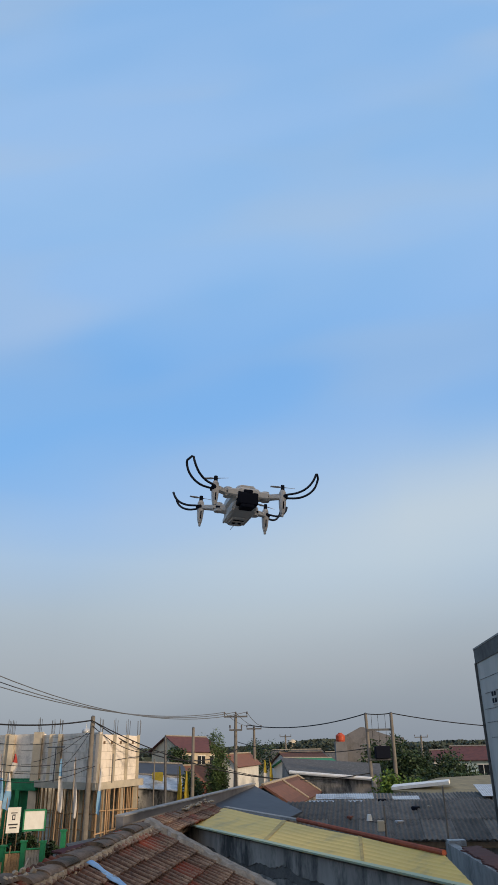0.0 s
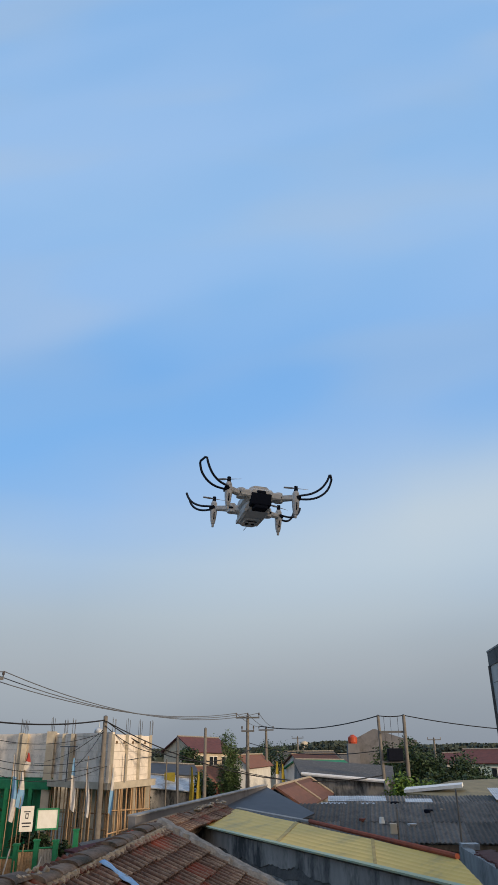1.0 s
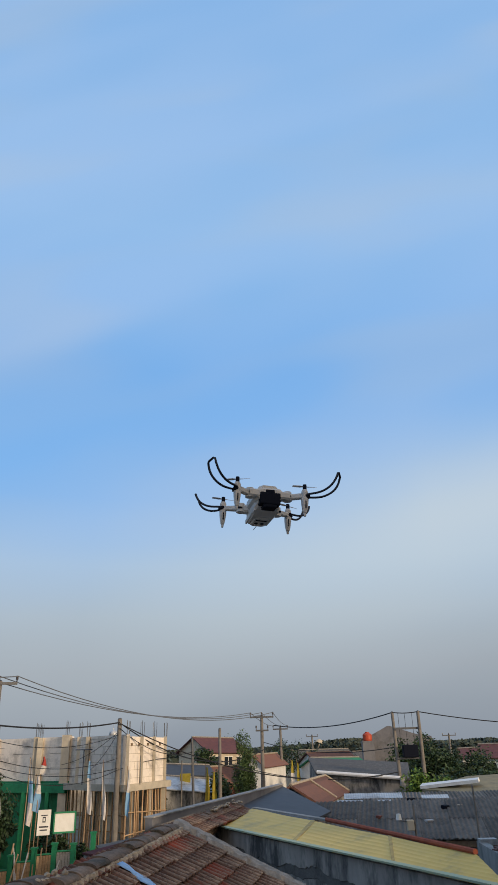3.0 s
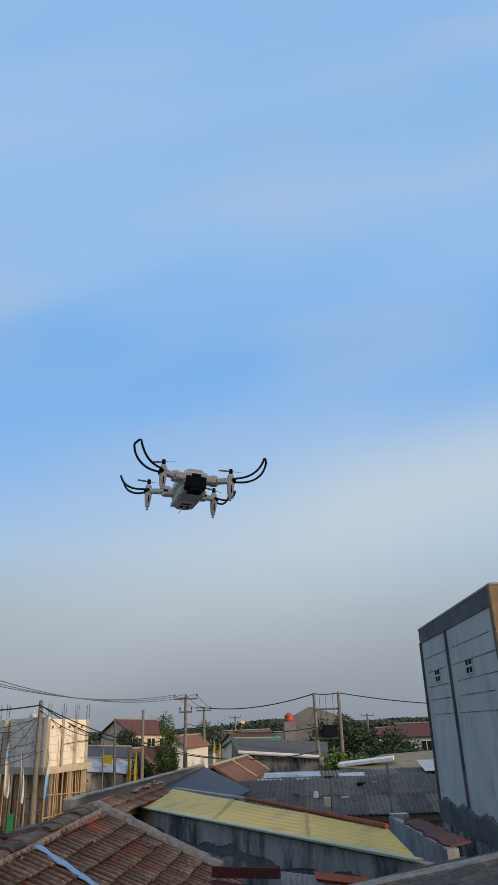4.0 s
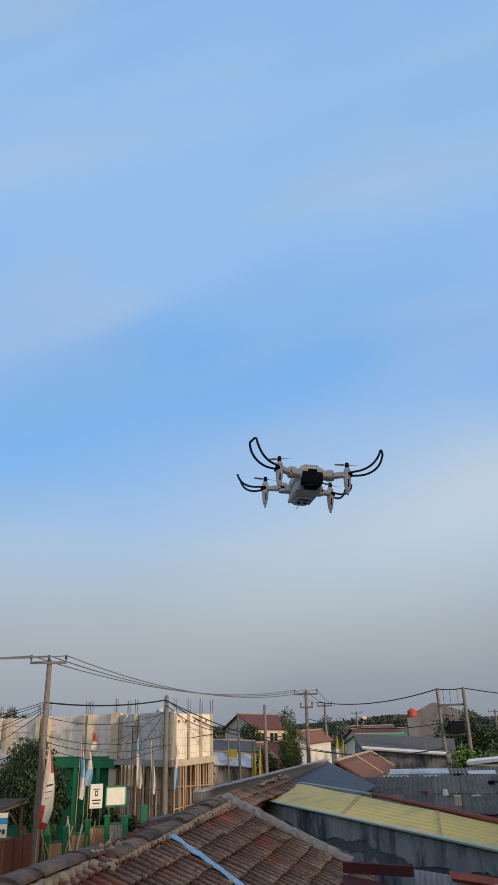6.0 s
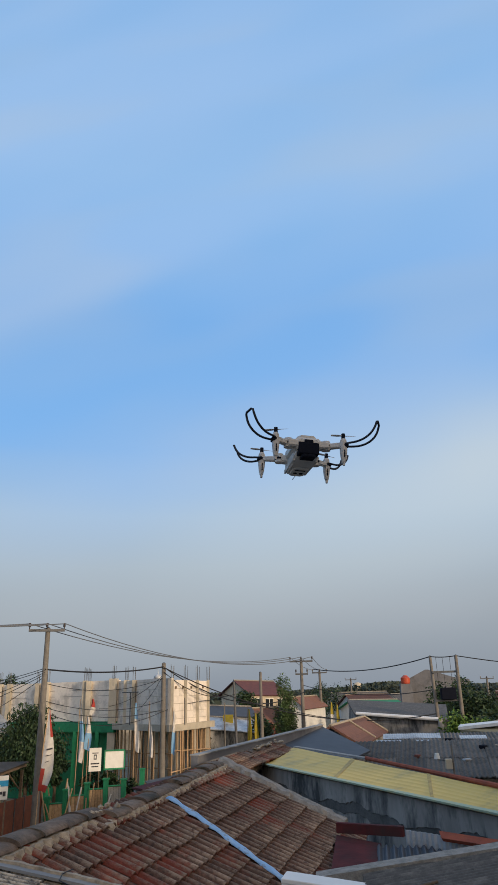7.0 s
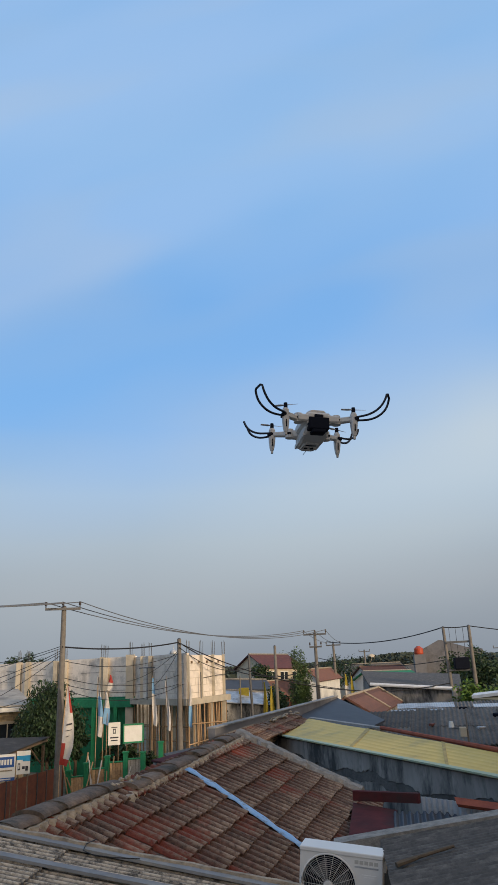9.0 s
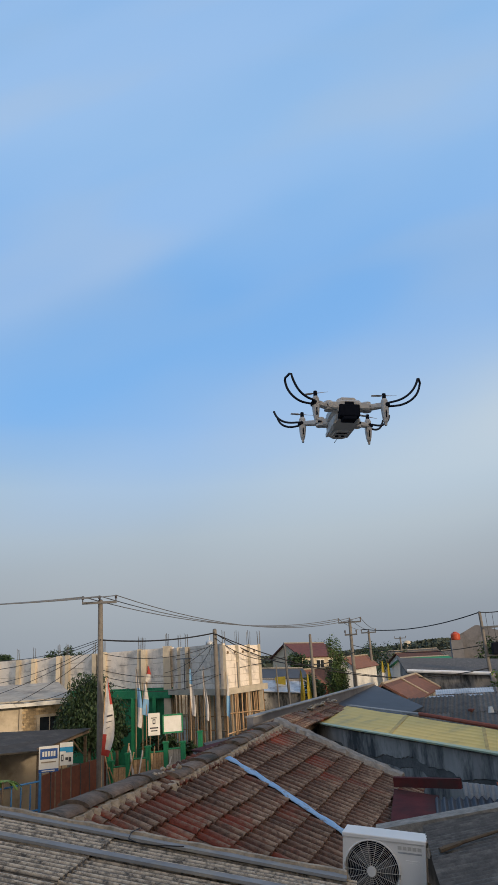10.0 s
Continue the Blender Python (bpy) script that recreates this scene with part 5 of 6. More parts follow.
board("sign_board", "white shop sign with a blue rounded panel of plain bars", (-14.65, 30.4), (-13.9, 30.75), 2.34, 3.38,
      [(0.06, 0.50, 0.94, 0.90, "sign_blue"), (0.17, 0.60, 0.27, 0.80, "sign_white"), (0.31, 0.60, 0.41, 0.80, "sign_white"), (0.45, 0.60, 0.55, 0.80, "sign_white"), (0.59, 0.60, 0.69, 0.80, "sign_white"),
       (0.73, 0.60, 0.83, 0.80, "sign_white"), (0.12, 0.36, 0.86, 0.41, "mortar"), (0.0, 0.0, 1.0, 0.12, "sign_blue"), (0.15, 0.04, 0.8, 0.08, "sign_white")])
board("sign_board", "white shop sign with a light blue wave band", (-13.86, 30.77), (-13.35, 31.0), 2.55, 3.46,
      [(0.0, 0.62, 1.0, 0.80, "sign_sky"), (0.45, 0.55, 1.0, 0.74, "sign_sky"), (0.10, 0.18, 0.28, 0.48, "sign_dark"), (0.15, 0.24, 0.23, 0.42, "sign_white"), (0.42, 0.22, 0.62, 0.34, "sign_dark"), (0.66, 0.14, 0.86, 0.34, "sign_dark")])

gate = thing("sheet_gate", "rusty red sheet-metal gate beside the street", "gate")
for i in range(7):
    a, b = Vector((-15.2, 31.6, 0)).lerp(Vector((-14.3, 37.4, 0)), i / 7), Vector((-15.2, 31.6, 0)).lerp(Vector((-14.3, 37.4, 0)), (i + 0.97) / 7)
    part("sheet_panel", slab_of([(a.x, a.y, 2.05), (b.x, b.y, 2.05), (b.x + 0.04, b.y, 2.05), (a.x + 0.04, a.y, 2.05)], 2.0), "rust", gate)
    part("frame_bar", box(a.x - 0.03, a.y - 0.03, 0, a.x + 0.07, a.y + 0.03, 2.1), "steel", gate)
rail = thing("blue_fence", "blue painted steel railing by the street", "fence")
for i in range(6):
    p = Vector((-15.6, 28.3, 0)).lerp(Vector((-14.0, 29.2, 0)), i / 5)
    part("post", rod(p, p + Vector((0, 0, 2.5 if i == 5 else 2.1)), 0.05 if i == 5 else 0.03, n=6), "blue_metal", rail)
for z in (1.0, 2.05):
    part("rail", rod((-15.6, 28.3, z), (-14.0, 29.2, z + 0.15), 0.035, n=6), "blue_metal", rail)


# ---- trees ----
def leaves(rng, n, centre, radii, size, lumps=9, droop=0.3):
    """A crown of many small leaf blades gathered in uneven clumps."""
    cs = []
    for _ in range(lumps):
        d = Vector((rng.gauss(0, 1), rng.gauss(0, 1), rng.gauss(0, 0.8))).normalized() * rng.uniform(0.35, 0.8)
        cs.append((Vector((d.x * radii[0], d.y * radii[1], d.z * radii[2])), rng.uniform(0.28, 0.5)))
    verts, faces = [], []
    for _ in range(n):
        c, k = rng.choice(cs)
        d = Vector((rng.gauss(0, 1), rng.gauss(0, 1), rng.gauss(0, 1))).normalized() * (rng.random() ** 0.4) * k
        p = Vector(centre) + c + Vector((d.x * radii[0], d.y * radii[1], d.z * radii[2]))
        a = Vector((rng.gauss(0, 1), rng.gauss(0, 1), rng.gauss(0, 0.6) - droop)).normalized()
        s = a.cross(Vector((rng.gauss(0, 1), rng.gauss(0, 1), rng.gauss(0, 1)))).normalized()
        L = size * rng.uniform(0.7, 1.4)
        i = len(verts)
        verts += [p, p + a * L * 0.5 + s * L * 0.22, p + a * L, p + a * L * 0.5 - s * L * 0.22]
        faces.append((i, i + 1, i + 2, i + 3))
    me = bpy.data.meshes.new("crown")
    me.from_pydata([tuple(v) for v in verts], [], faces)
    return me, cs


def tree(label, x, y, base, top, radii, n, size, seed, leaf="leaf", lumps=9, droop=0.3):
    rng = random.Random(seed)
    tr = thing("tree", label, "tree", pose(x, y, 0))
    cz = top - radii[2]
    me, cs = leaves(rng, n, (0, 0, cz), radii, size, lumps, droop)
    me.materials.append(M[leaf])
    ob = new("crown", me)
    ob.parent = tr
    bm = rod((0, 0, 0), (0.1, 0, cz), 0.09 + top * 0.012, 0.05, 8)
    for c, k in cs[:7]:
        rod((0.05, 0, cz * 0.6), Vector((0, 0, cz)) + c * 0.9, 0.05, 0.015, 5, bm)
    part("trunk", bm, "bark", tr)
    return tr


tree("dense dark green mango tree beside the utility pole", -16.15, 39.6, 0, 5.95, (2.3, 1.8, 2.3), 26000, 0.17, 1, lumps=34, droop=1.5)
tree("narrow tall light green tree by the street", -2.75, 55.2, 0, 7.9, (0.95, 0.95, 2.9), 9000, 0.14, 2, "leaf_mid", 22)
tree("round light green frangipani tree behind the roofs", 8.2, 44.6, 0, 5.5, (1.75, 1.5, 1.5), 3600, 0.2, 3, "leaf_light", 14)
for i, (x, y, top, rx, rz) in enumerate(((11.3, 57.5, 7.5, 2.3, 3.2), (14.0, 59, 6.5, 2.7, 3.0), (16.4, 61, 5.5, 2.2, 2.6), (12.4, 52, 5.5, 2.7, 2.4), (14.4, 52, 4.9, 2.2, 2.2), (10.2, 64, 6.9, 2.4, 3.0), (16.6, 56.5, 4.3, 1.9, 1.7), (18.8, 58, 4.2, 1.9, 1.6), (10.2, 50.5, 4.8, 1.6, 2.0))):
    tree("dark green tree behind the roofs", x, y, 0, top, (rx, 1.8, rz), 10500, 0.24, 10 + i, lumps=34)
for i, (x, y, top, rx, rz) in enumerate(((-5.0, 60, 5.0, 1.2, 1.5), (-7.2, 71, 6.9, 1.2, 1.2), (-9.8, 57, 4.0, 1.0, 1.0), (-0.2, 84, 6.6, 2.2, 1.8), (3.2, 98, 7.0, 3, 2), (-6.4, 90, 8.0, 2.0, 2.0), (0.6, 112, 8.0, 3, 2.4))):
    tree("green tree among the houses", x, y, 0, top, (rx, rx, rz), 1500, 0.26, 30 + i, lumps=10)
for i, (x, y, top) in enumerate(((-11.4, 39.9, 2.9), (-10.6, 40.4, 2.6), (-12.6, 40.8, 3.2), (-15.4, 42, 3.6))):
    tree("green garden shrub behind the fence", x, y, 0, top, (0.8, 0.7, 0.9), 900, 0.2, 50 + i, lumps=8)
for i, (x, y, top, rx) in enumerate(((-32.0, 73.3, 8.9, 1.7), (-33.8, 72.4, 8.5, 1.2), (-38.5, 70.0, 9.0, 1.6))):
    tree("dark tree top behind the block wall", x, y, 0, top, (rx, 1.4, 1.5), 2600, 0.24, 70 + i, lumps=16)
palm_rng = random.Random(8)
palm = bmesh.new()
for k in range(16):
    a, r = palm_rng.uniform(0, math.tau), palm_rng.uniform(0.5, 0.9)
    pts = [(r * t * math.cos(a), r * t * math.sin(a), 0.5 * t - 0.75 * t * t) for t in (0, 0.35, 0.7, 1.0)]
    for p, q in zip(pts, pts[1:]):
        s = Vector((-math.sin(a), math.cos(a), 0)) * 0.06
        palm.faces.new([palm.verts.new(Vector(v)) for v in (Vector(p) + s, Vector(q) + s, Vector(q) - s, Vector(p) - s)])
pt = thing("potted_palm", "light green potted palm beside the blue fence", "plant", pose(-15.0, 28.0, 2.35))
part("fronds", palm, "leaf_light", pt)
part("stem", rod((0, 0, -2.35), (0, 0, 0.05), 0.07, 0.04, 6), "bark", pt)

# far woods on the horizon
wood_rng = random.Random(99)
verts, faces = [], []
for k in range(1500):
    az = radians(wood_rng.uniform(-34, 44))
    d = wood_rng.uniform(170, 330)
    top = 6.5 + d * math.tan(radians(0.10 + 0.24 * noise.noise((az * 9, 0.3, 1)) + 0.14 * noise.noise((az * 40, 2, 1)) + 0.55 * math.exp(-((az + 0.095) / 0.032) ** 2)))
    cx, cy = -d * math.sin(az), d * math.cos(az)
    r = wood_rng.uniform(3, 6)
    for _ in range(70):
        p = Vector((cx + wood_rng.gauss(0, r * 0.6), cy + wood_rng.gauss(0, r * 0.6), top - abs(wood_rng.gauss(0, 2.2)) - 0.2))
        a = Vector((wood_rng.gauss(0, 1), wood_rng.gauss(0, 1), wood_rng.gauss(0, 1))).normalized()
        b = a.cross(Vector((wood_rng.gauss(0, 1), wood_rng.gauss(0, 1), wood_rng.gauss(0, 1)))).normalized()
        s = wood_rng.uniform(0.22, 0.5)
        i = len(verts)
        verts += [tuple(p + a * s), tuple(p + b * s), tuple(p - a * s), tuple(p - b * s)]
        faces.append((i, i + 1, i + 2, i + 3))
    i = len(verts)
    t = Vector((math.cos(az), math.sin(az), 0))
    for q, z in ((-1, 0), (1, 0), (0.7, top - 1.8), (-0.7, top - 1.8)):
        verts.append((cx + t.x * r * q, cy + t.y * r * q, z))
    faces.append((i, i + 1, i + 2, i + 3))
me = bpy.data.meshes.new("far_woods")
me.from_pydata(verts, [], faces)
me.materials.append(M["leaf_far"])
tagged(new("far_woods", me), "distant dark green trees along the horizon", "woods", kind="stuff")
gold = bmesh.new()
bmesh.ops.create_uvsphere(gold, u_segments=16, v_segments=10, radius=1.3, matrix=Matrix.Translation((0, 0, 6.9)))
rod((0, 0, 0), (0, 0, 6.2), 1.5, 1.3, 14, gold)
ob = link("far_dome", gold, "plaster_cream", True)
ob.location = (9.6, 190, 0)
tagged(ob, "pale gold mosque dome above the far trees", "dome")


# ---- utility poles and wires ----
def utility_pole(label, x, y, top, arms=(), r=0.14, lean=(0, 0), material="pole", group="utility poles"):
    up = thing("utility_pole", label, "utility pole", pose(x, y, 0), group)
    part("shaft", rod((-lean[0], -lean[1], 0), (0, 0, top), r * 1.25, r * 0.75, 12), material, up, smooth=False)
    for z, half, ang, ins in arms:
        d = Vector((math.cos(radians(ang)), math.sin(radians(ang)), 0))
        q = pose(0, -r * 0.9, z, 0, 0, ang)
        bar = box(-half, -0.05, -0.06, half, 0.05, 0.06)
        bmesh.ops.transform(bar, verts=bar.verts[:], matrix=q)
        cr = part("crossarm", bar, "steel", up)
        for s in ins:
            p = q @ Vector((s * half, 0, 0.06))
            b = rod(p, p + Vector((0, 0, 0.14)), 0.03, 0.03, 8)
            rod(p + Vector((0, 0, 0.12)), p + Vector((0, 0, 0.30)), 0.065, 0.055, 10, b)
            part("insulator", b, "insul", cr)
    part("cap", rod((0, 0, top), (0, 0, top + 0.05), r * 0.7, r * 0.3, 10), "steel", up)
    return up


utility_pole("tall concrete utility pole with a steel crossarm and three insulators", -13.63, 34.93, 9.85, [(9.72, 0.88, 21, (-0.96, 0.0, 0.96))], 0.16)
utility_pole("concrete utility pole with bundled cables at its top", -9.15, 42.0, 8.25, r=0.16)
utility_pole("concrete utility pole with two steel crossarms", -1.42, 58, 8.85, [(8.72, 0.92, 3, (-0.96, 0, 0.96)), (7.75, 0.5, 3, (-0.9, 0.9))], 0.15, lean=(0.1, 0))
utility_pole("distant utility pole with a crossarm", 0.0, 75, 8.35, [(8.2, 0.75, 2, (-0.95, 0, 0.95))], 0.15)
utility_pole("distant utility pole with a crossarm", 5.45, 130, 8.3, [(8.1, 1.0, 0, (-0.95, 0, 0.95))], 0.18)
utility_pole("distant utility pole with a crossarm", 25.2, 113, 7.7, [(7.5, 1.0, 0, (-0.95, 0, 0.95))], 0.18)
utility_pole("brown weathered street pole with small lamps", -4.15, 50.85, 7.8, r=0.12)
utility_pole("dark leaning steel pole by the stalls", -5.55, 46.7, 7.15, r=0.09, lean=(-0.2, 0), material="steel")
utility_pole("thin galvanised pole beside the stalls", -6.3, 47.6, 5.9, r=0.05, material="pole")
utility_pole("concrete pole of a twin transformer stand", 7.03, 46.47, 8.34, r=0.12, lean=(-0.18, 0), group="transformer poles")
utility_pole("concrete pole of a twin transformer stand", 8.58, 46.2, 8.34, r=0.13, lean=(0.06, 0), group="transformer poles")
utility_pole("thin pole with a small box on the sheet roofs", 3.8, 22.95, 4.85, r=0.035, material="pole", group="roof poles")
utility_pole("thin pole standing on the sheet roofs", 5.55, 22.75, 5.32, r=0.035, material="pole", group="roof poles")
stand = thing("transformer", "dark transformer hung between two poles", "transformer")
part("bar", box(7.03, 46.25, 7.32, 8.6, 46.38, 7.44), "steel", stand)
part("tank", box(7.42, 46.0, 5.75, 8.32, 46.6, 6.45, bevel=0.04), "black", stand)
part("bar", box(7.03, 46.25, 5.65, 8.6, 46.38, 5.75), "steel", stand)
for x in (7.35, 7.75, 8.2):
    part("lead", rod((x, 46.3, 6.5), (x, 46.3, 8.25), 0.012, n=5), "cable", stand)
box_light = thing("lamp_box", "small pale lamp box on a roof pole", "lamp", pose(3.66, 22.9, 4.2))
part("body", box(-0.1, -0.08, 0.0, 0.1, 0.08, 0.28, bevel=0.02), "plaster_cream", box_light)
part("bulb", rod((-0.32, 0, 0.28), (-0.32, 0, 0.44), 0.09, 0.06, 10), "sign_white", box_light)
part("arm", rod((-0.34, 0, 0.27), (0.15, 0, 0.2), 0.015, n=5), "steel", box_light)


def wire(label, points, r, material="cable", group="overhead cables", category="cable"):
    return tagged(link("overhead_cable", tube(points, r, 5), material, True), label, category, group)


arm = [Vector((-14.42, 34.5, 10.05)), Vector((-13.6, 34.8, 10.05)), Vector((-12.8, 35.1, 10.05))]
arm3 = [Vector((-2.3, 57.8, 9.05)), Vector((-1.42, 57.85, 9.05)), Vector((-0.55, 57.9, 9.05))]
for i in range(3):
    wire("bare overhead power line between crossarms", sag(arm[i], arm3[i], 0.95 + 0.12 * i), 0.026, "wire", "power lines")
    wire("bare overhead power line running along the street", sag(arm[i], Vector((-29 + i, 9, 10.0)), 0.8), 0.026, "wire", "power lines")
    wire("bare overhead power line to the far poles", sag(arm3[i], Vector((-0.7 + 0.7 * i, 75, 8.5)), 0.2), 0.022, "wire", "power lines")
wire("thick black bundled cable to the transformer poles", sag((-0.5, 57.9, 8.1), (7.03, 46.4, 8.32), 0.45), 0.035)
wire("thick black cable between the twin poles", sag((7.03, 46.4, 8.32), (8.58, 46.2, 8.32), 0.06), 0.03)
wire("thick black cable running on past the tall building", sag((8.58, 46.2, 8.32), (26, 44, 7.6), 0.7), 0.03)
wire("thick black bundled cable between street poles", sag((-13.6, 34.8, 7.85), (-9.15, 41.9, 8.05), 0.22), 0.04)
wire("thick black bundled cable between street poles", sag((-9.15, 41.9, 8.05), (-1.3, 57.9, 6.4), 1.4), 0.035)
wire("long black cable sagging across the roofs", sag((-9.1, 41.8, 8.0), (7.0, 46.4, 4.95), 1.35), 0.03)
wire("black cable to the half-built house", sag((-9.1, 41.8, 7.75), (-5.5, 46.6, 6.4), 0.6), 0.022)
wire("black cable to the half-built house", sag((-9.1, 41.8, 5.6), (-7.0, 46.3, 6.1), -0.1), 0.018)
wire("black cable between far poles", sag((-1.3, 57.9, 6.9), (7.05, 46.4, 6.35), 0.5), 0.025)
wire("black cable along the street behind", sag((7.05, 46.4, 4.7), (-4.1, 50.8, 5.8), 0.6), 0.02)
for i, (z0, x, y, z, s) in enumerate(((7.8, -23.5, 38.0, 6.7, 0.35), (7.7, -23, 37.5, 5.9, 0.5), (7.6, -22.6, 37.5, 5.0, 0.3), (7.5, -20.5, 39.6, 4.9, 0.2), (6.2, -20.8, 39.4, 4.85, 0.4), (7.9, -26, 43.5, 7.6, 0.5))):
    wire("thin service cable from the pole to a house", sag((-13.6, 34.8, z0), (x, y, z), s), 0.016, group="service cables")
for z0, z1, s in ((6.4, 6.2, 0.5), (6.1, 5.7, 0.45), (5.9, 5.6, 0.7), (7.2, 7.4, 0.5)):
    wire("thin service cable between street poles", sag((-13.6, 34.8, z0), (-9.15, 41.9, z1), s), 0.016, group="service cables")
for x, z in ((-11.9, 6.9), (-10.5, 6.3)):
    wire("thin service cable to the half-built wall", sag((-9.15, 41.9, 7.6), (x - 1.5, 45.6, z - 1.0), 0.3), 0.014, group="service cables")


# ---- flags, banners, signs and fence along the street ----
def flag(label, x, y, z0, z1, width, turn, mats, pole_top, seed, pole_mat="bamboo", tip=0.3):
    """A cloth hung lengthwise from a slanting pole, in stripes of colour, with folds."""
    rng = random.Random(seed)
    fl = thing("flag", label, "flag", pose(x, y, 0, 0, 0, turn))
    part("pole", rod((-0.05, 0.03, 0), (0.03, 0.03, pole_top), 0.03, 0.015, 6), pole_mat, fl)
    n = 18
    ph = rng.uniform(0, 6)
    cuts = np.linspace(0, n, len(mats) + 1).round().astype(int)
    for a, b, mt in zip(cuts, cuts[1:], mats):
        bm = bmesh.new()
        rows = []
        for i in range(a, b + 1):
            t = i / n
            w = width * (tip + (1 - tip) * min(1, 1.6 * t)) * (1.0 if t < 0.86 else 1.0 - 1.6 * (t - 0.86))
            row = []
            for j in range(5):
                s = j / 4
                row.append(bm.verts.new((0.04 + s * w + 0.05 * math.sin(3 * t + ph), 0.07 * math.sin(5 * s + 4 * t + ph), z1 + (z0 - z1) * t - 0.12 * s * t)))
            rows.append(row)
        for r0, r1 in zip(rows, rows[1:]):
            for j in range(4):
                quad = (r0[j], r0[j + 1], r1[j + 1], r1[j])
                bm.faces.new(quad)
        part("cloth", bm, mt, fl, smooth=True)
    return fl


def feather_banner(x, y, z0, z1, width, turn):
    """A leaf-shaped cloth on a bent pole: narrow above, widest low down, cut off below, with a red edge and red foot."""
    fb = thing("feather_banner", "tall white feather banner with red edge on bamboo pole", "banner", pose(x, y, 0, 0, 0, turn))
    part("pole", tube([(-0.10, 0.03, 0), (-0.06, 0.03, z0), (0.02, 0.03, (z0 + z1) / 2), (0.16, 0.03, z1 + 0.1)], 0.022, 6), "bamboo", fb)
    n, cols = 26, 6
    sets = {"cloth": bmesh.new(), "red_edge": bmesh.new(), "red_foot": bmesh.new()}

    def at(i, j):
        t, u = i / n, j / cols
        w = width * (0.12 + 0.88 * math.sin(min(1.0, t / 0.72) * math.pi / 2) ** 1.3) * (1.0 if t < 0.78 else 1 - 1.7 * (t - 0.78))
        left = 0.18 - 0.26 * t
        return Vector((left + u * w, 0.06 * math.sin(6 * u + 5 * t) * (0.3 + t), z1 + (z0 - z1) * t - 0.12 * u * t * t))

    for i in range(n):
        for j in range(cols):
            b = sets["red_edge" if j >= 4 and i < 9 else "red_foot" if (i >= 19 and j < 2) or i >= 24 else "cloth"]
            b.faces.new([b.verts.new(p) for p in (at(i, j), at(i, j + 1), at(i + 1, j + 1), at(i + 1, j))])
    for name, b in sets.items():
        bmesh.ops.remove_doubles(b, verts=b.verts[:], dist=0.0005)
        part(name, b, "cloth_white" if name == "cloth" else "cloth_red", fb, "" if name == "cloth" else "red cloth", smooth=True)
    marks = bmesh.new()
    for i, (u0, u1) in enumerate(((0.30, 0.85), (0.25, 0.8), (0.3, 0.6))):
        p, q = at(13 + 2 * i, u0 * cols), at(13 + 2 * i, u1 * cols)
        tube([p + Vector((0, -0.05, 0)), q + Vector((0, -0.05, 0.06))], 0.035 if i == 0 else 0.015, 4, marks)
    part("print_bar", marks, "sign_dark", fb, "dark lettering as plain bars")


feather_banner(-13.2, 34.2, 2.5, 5.95, 0.54, 15)
flag("pale blue and white pennant hanging from a pole", -13.1, 38.86, 3.3, 6.3, 0.27, 10, ["cloth_white", "cloth_blue", "cloth_white"], 6.4, 2)
flag("small red flag on a thin pole", -12.55, 39.0, 5.6, 6.4, 0.28, 10, ["cloth_red", "cloth_white"], 6.45, 3)
flag("pale blue pennant hanging from a pole", -12.75, 38.95, 3.9, 5.5, 0.34, 10, ["cloth_white", "cloth_blue"], 5.6, 4)
flag("white and blue pennant hanging from a pole", -10.55, 41.0, 3.6, 6.1, 0.27, 8, ["cloth_blue", "cloth_white", "cloth_white"], 6.2, 5)
flag("white pennant hanging from a slanting pole", -9.8, 41.2, 3.3, 5.9, 0.2, 8, ["cloth_white", "cloth_white"], 6.2, 6)
flag("light blue pennant hanging from a pole", -8.55, 41.6, 3.4, 5.6, 0.2, 8, ["cloth_white", "cloth_blue"], 5.8, 7)
flag("yellow pennant beside the stalls", -5.25, 51.7, 2.9, 5.4, 0.3, 5, ["cloth_yellow", "cloth_yellow"], 5.6, 8)
flag("yellow pennant beside the stalls", -4.75, 51.8, 2.9, 5.1, 0.3, 5, ["cloth_yellow", "cloth_yellow"], 5.2, 9)
flag("yellow banner by the far houses", 0.75, 64, 3.6, 5.5, 0.35, 5, ["cloth_yellow", "cloth_white"], 5.6, 11)
flag("yellow banner by the far houses", 1.25, 64, 3.6, 5.3, 0.3, 5, ["cloth_yellow", "cloth_yellow"], 5.6, 12)
stall = thing("stall_sign", "yellow sign board over the stalls", "sign", pose(-8.2, 60.9, 0))
part("panel", box(0, 0, 4.15, 0.85, 0.08, 4.8), "cloth_yellow", stall)
part("leg", rod((0.1, 0.04, 0), (0.1, 0.04, 4.2), 0.04, n=6), "steel", stall)
part("leg", rod((0.75, 0.04, 0), (0.75, 0.04, 4.2), 0.04, n=6), "steel", stall)
board("notice_sign", "white notice sign with a dark round emblem on two legs", (-12.46, 39.0), (-11.86, 39.22), 2.78, 3.92,
      [(0.38, 0.50, 0.62, 0.72, "sign_dark"), (0.25, 0.76, 0.75, 0.80, "sign_dark"), (0.15, 0.30, 0.85, 0.36, "sign_dark"), (0.22, 0.18, 0.78, 0.23, "sign_dark"), (0.44, 0.55, 0.56, 0.67, "sign_white")])
ns = board("notice_sign", "blank white sign in a green frame", (-11.66, 39.3), (-10.74, 39.62), 2.9, 3.72, [])
L = (Vector((-10.74, 39.62)) - Vector((-11.66, 39.3))).length
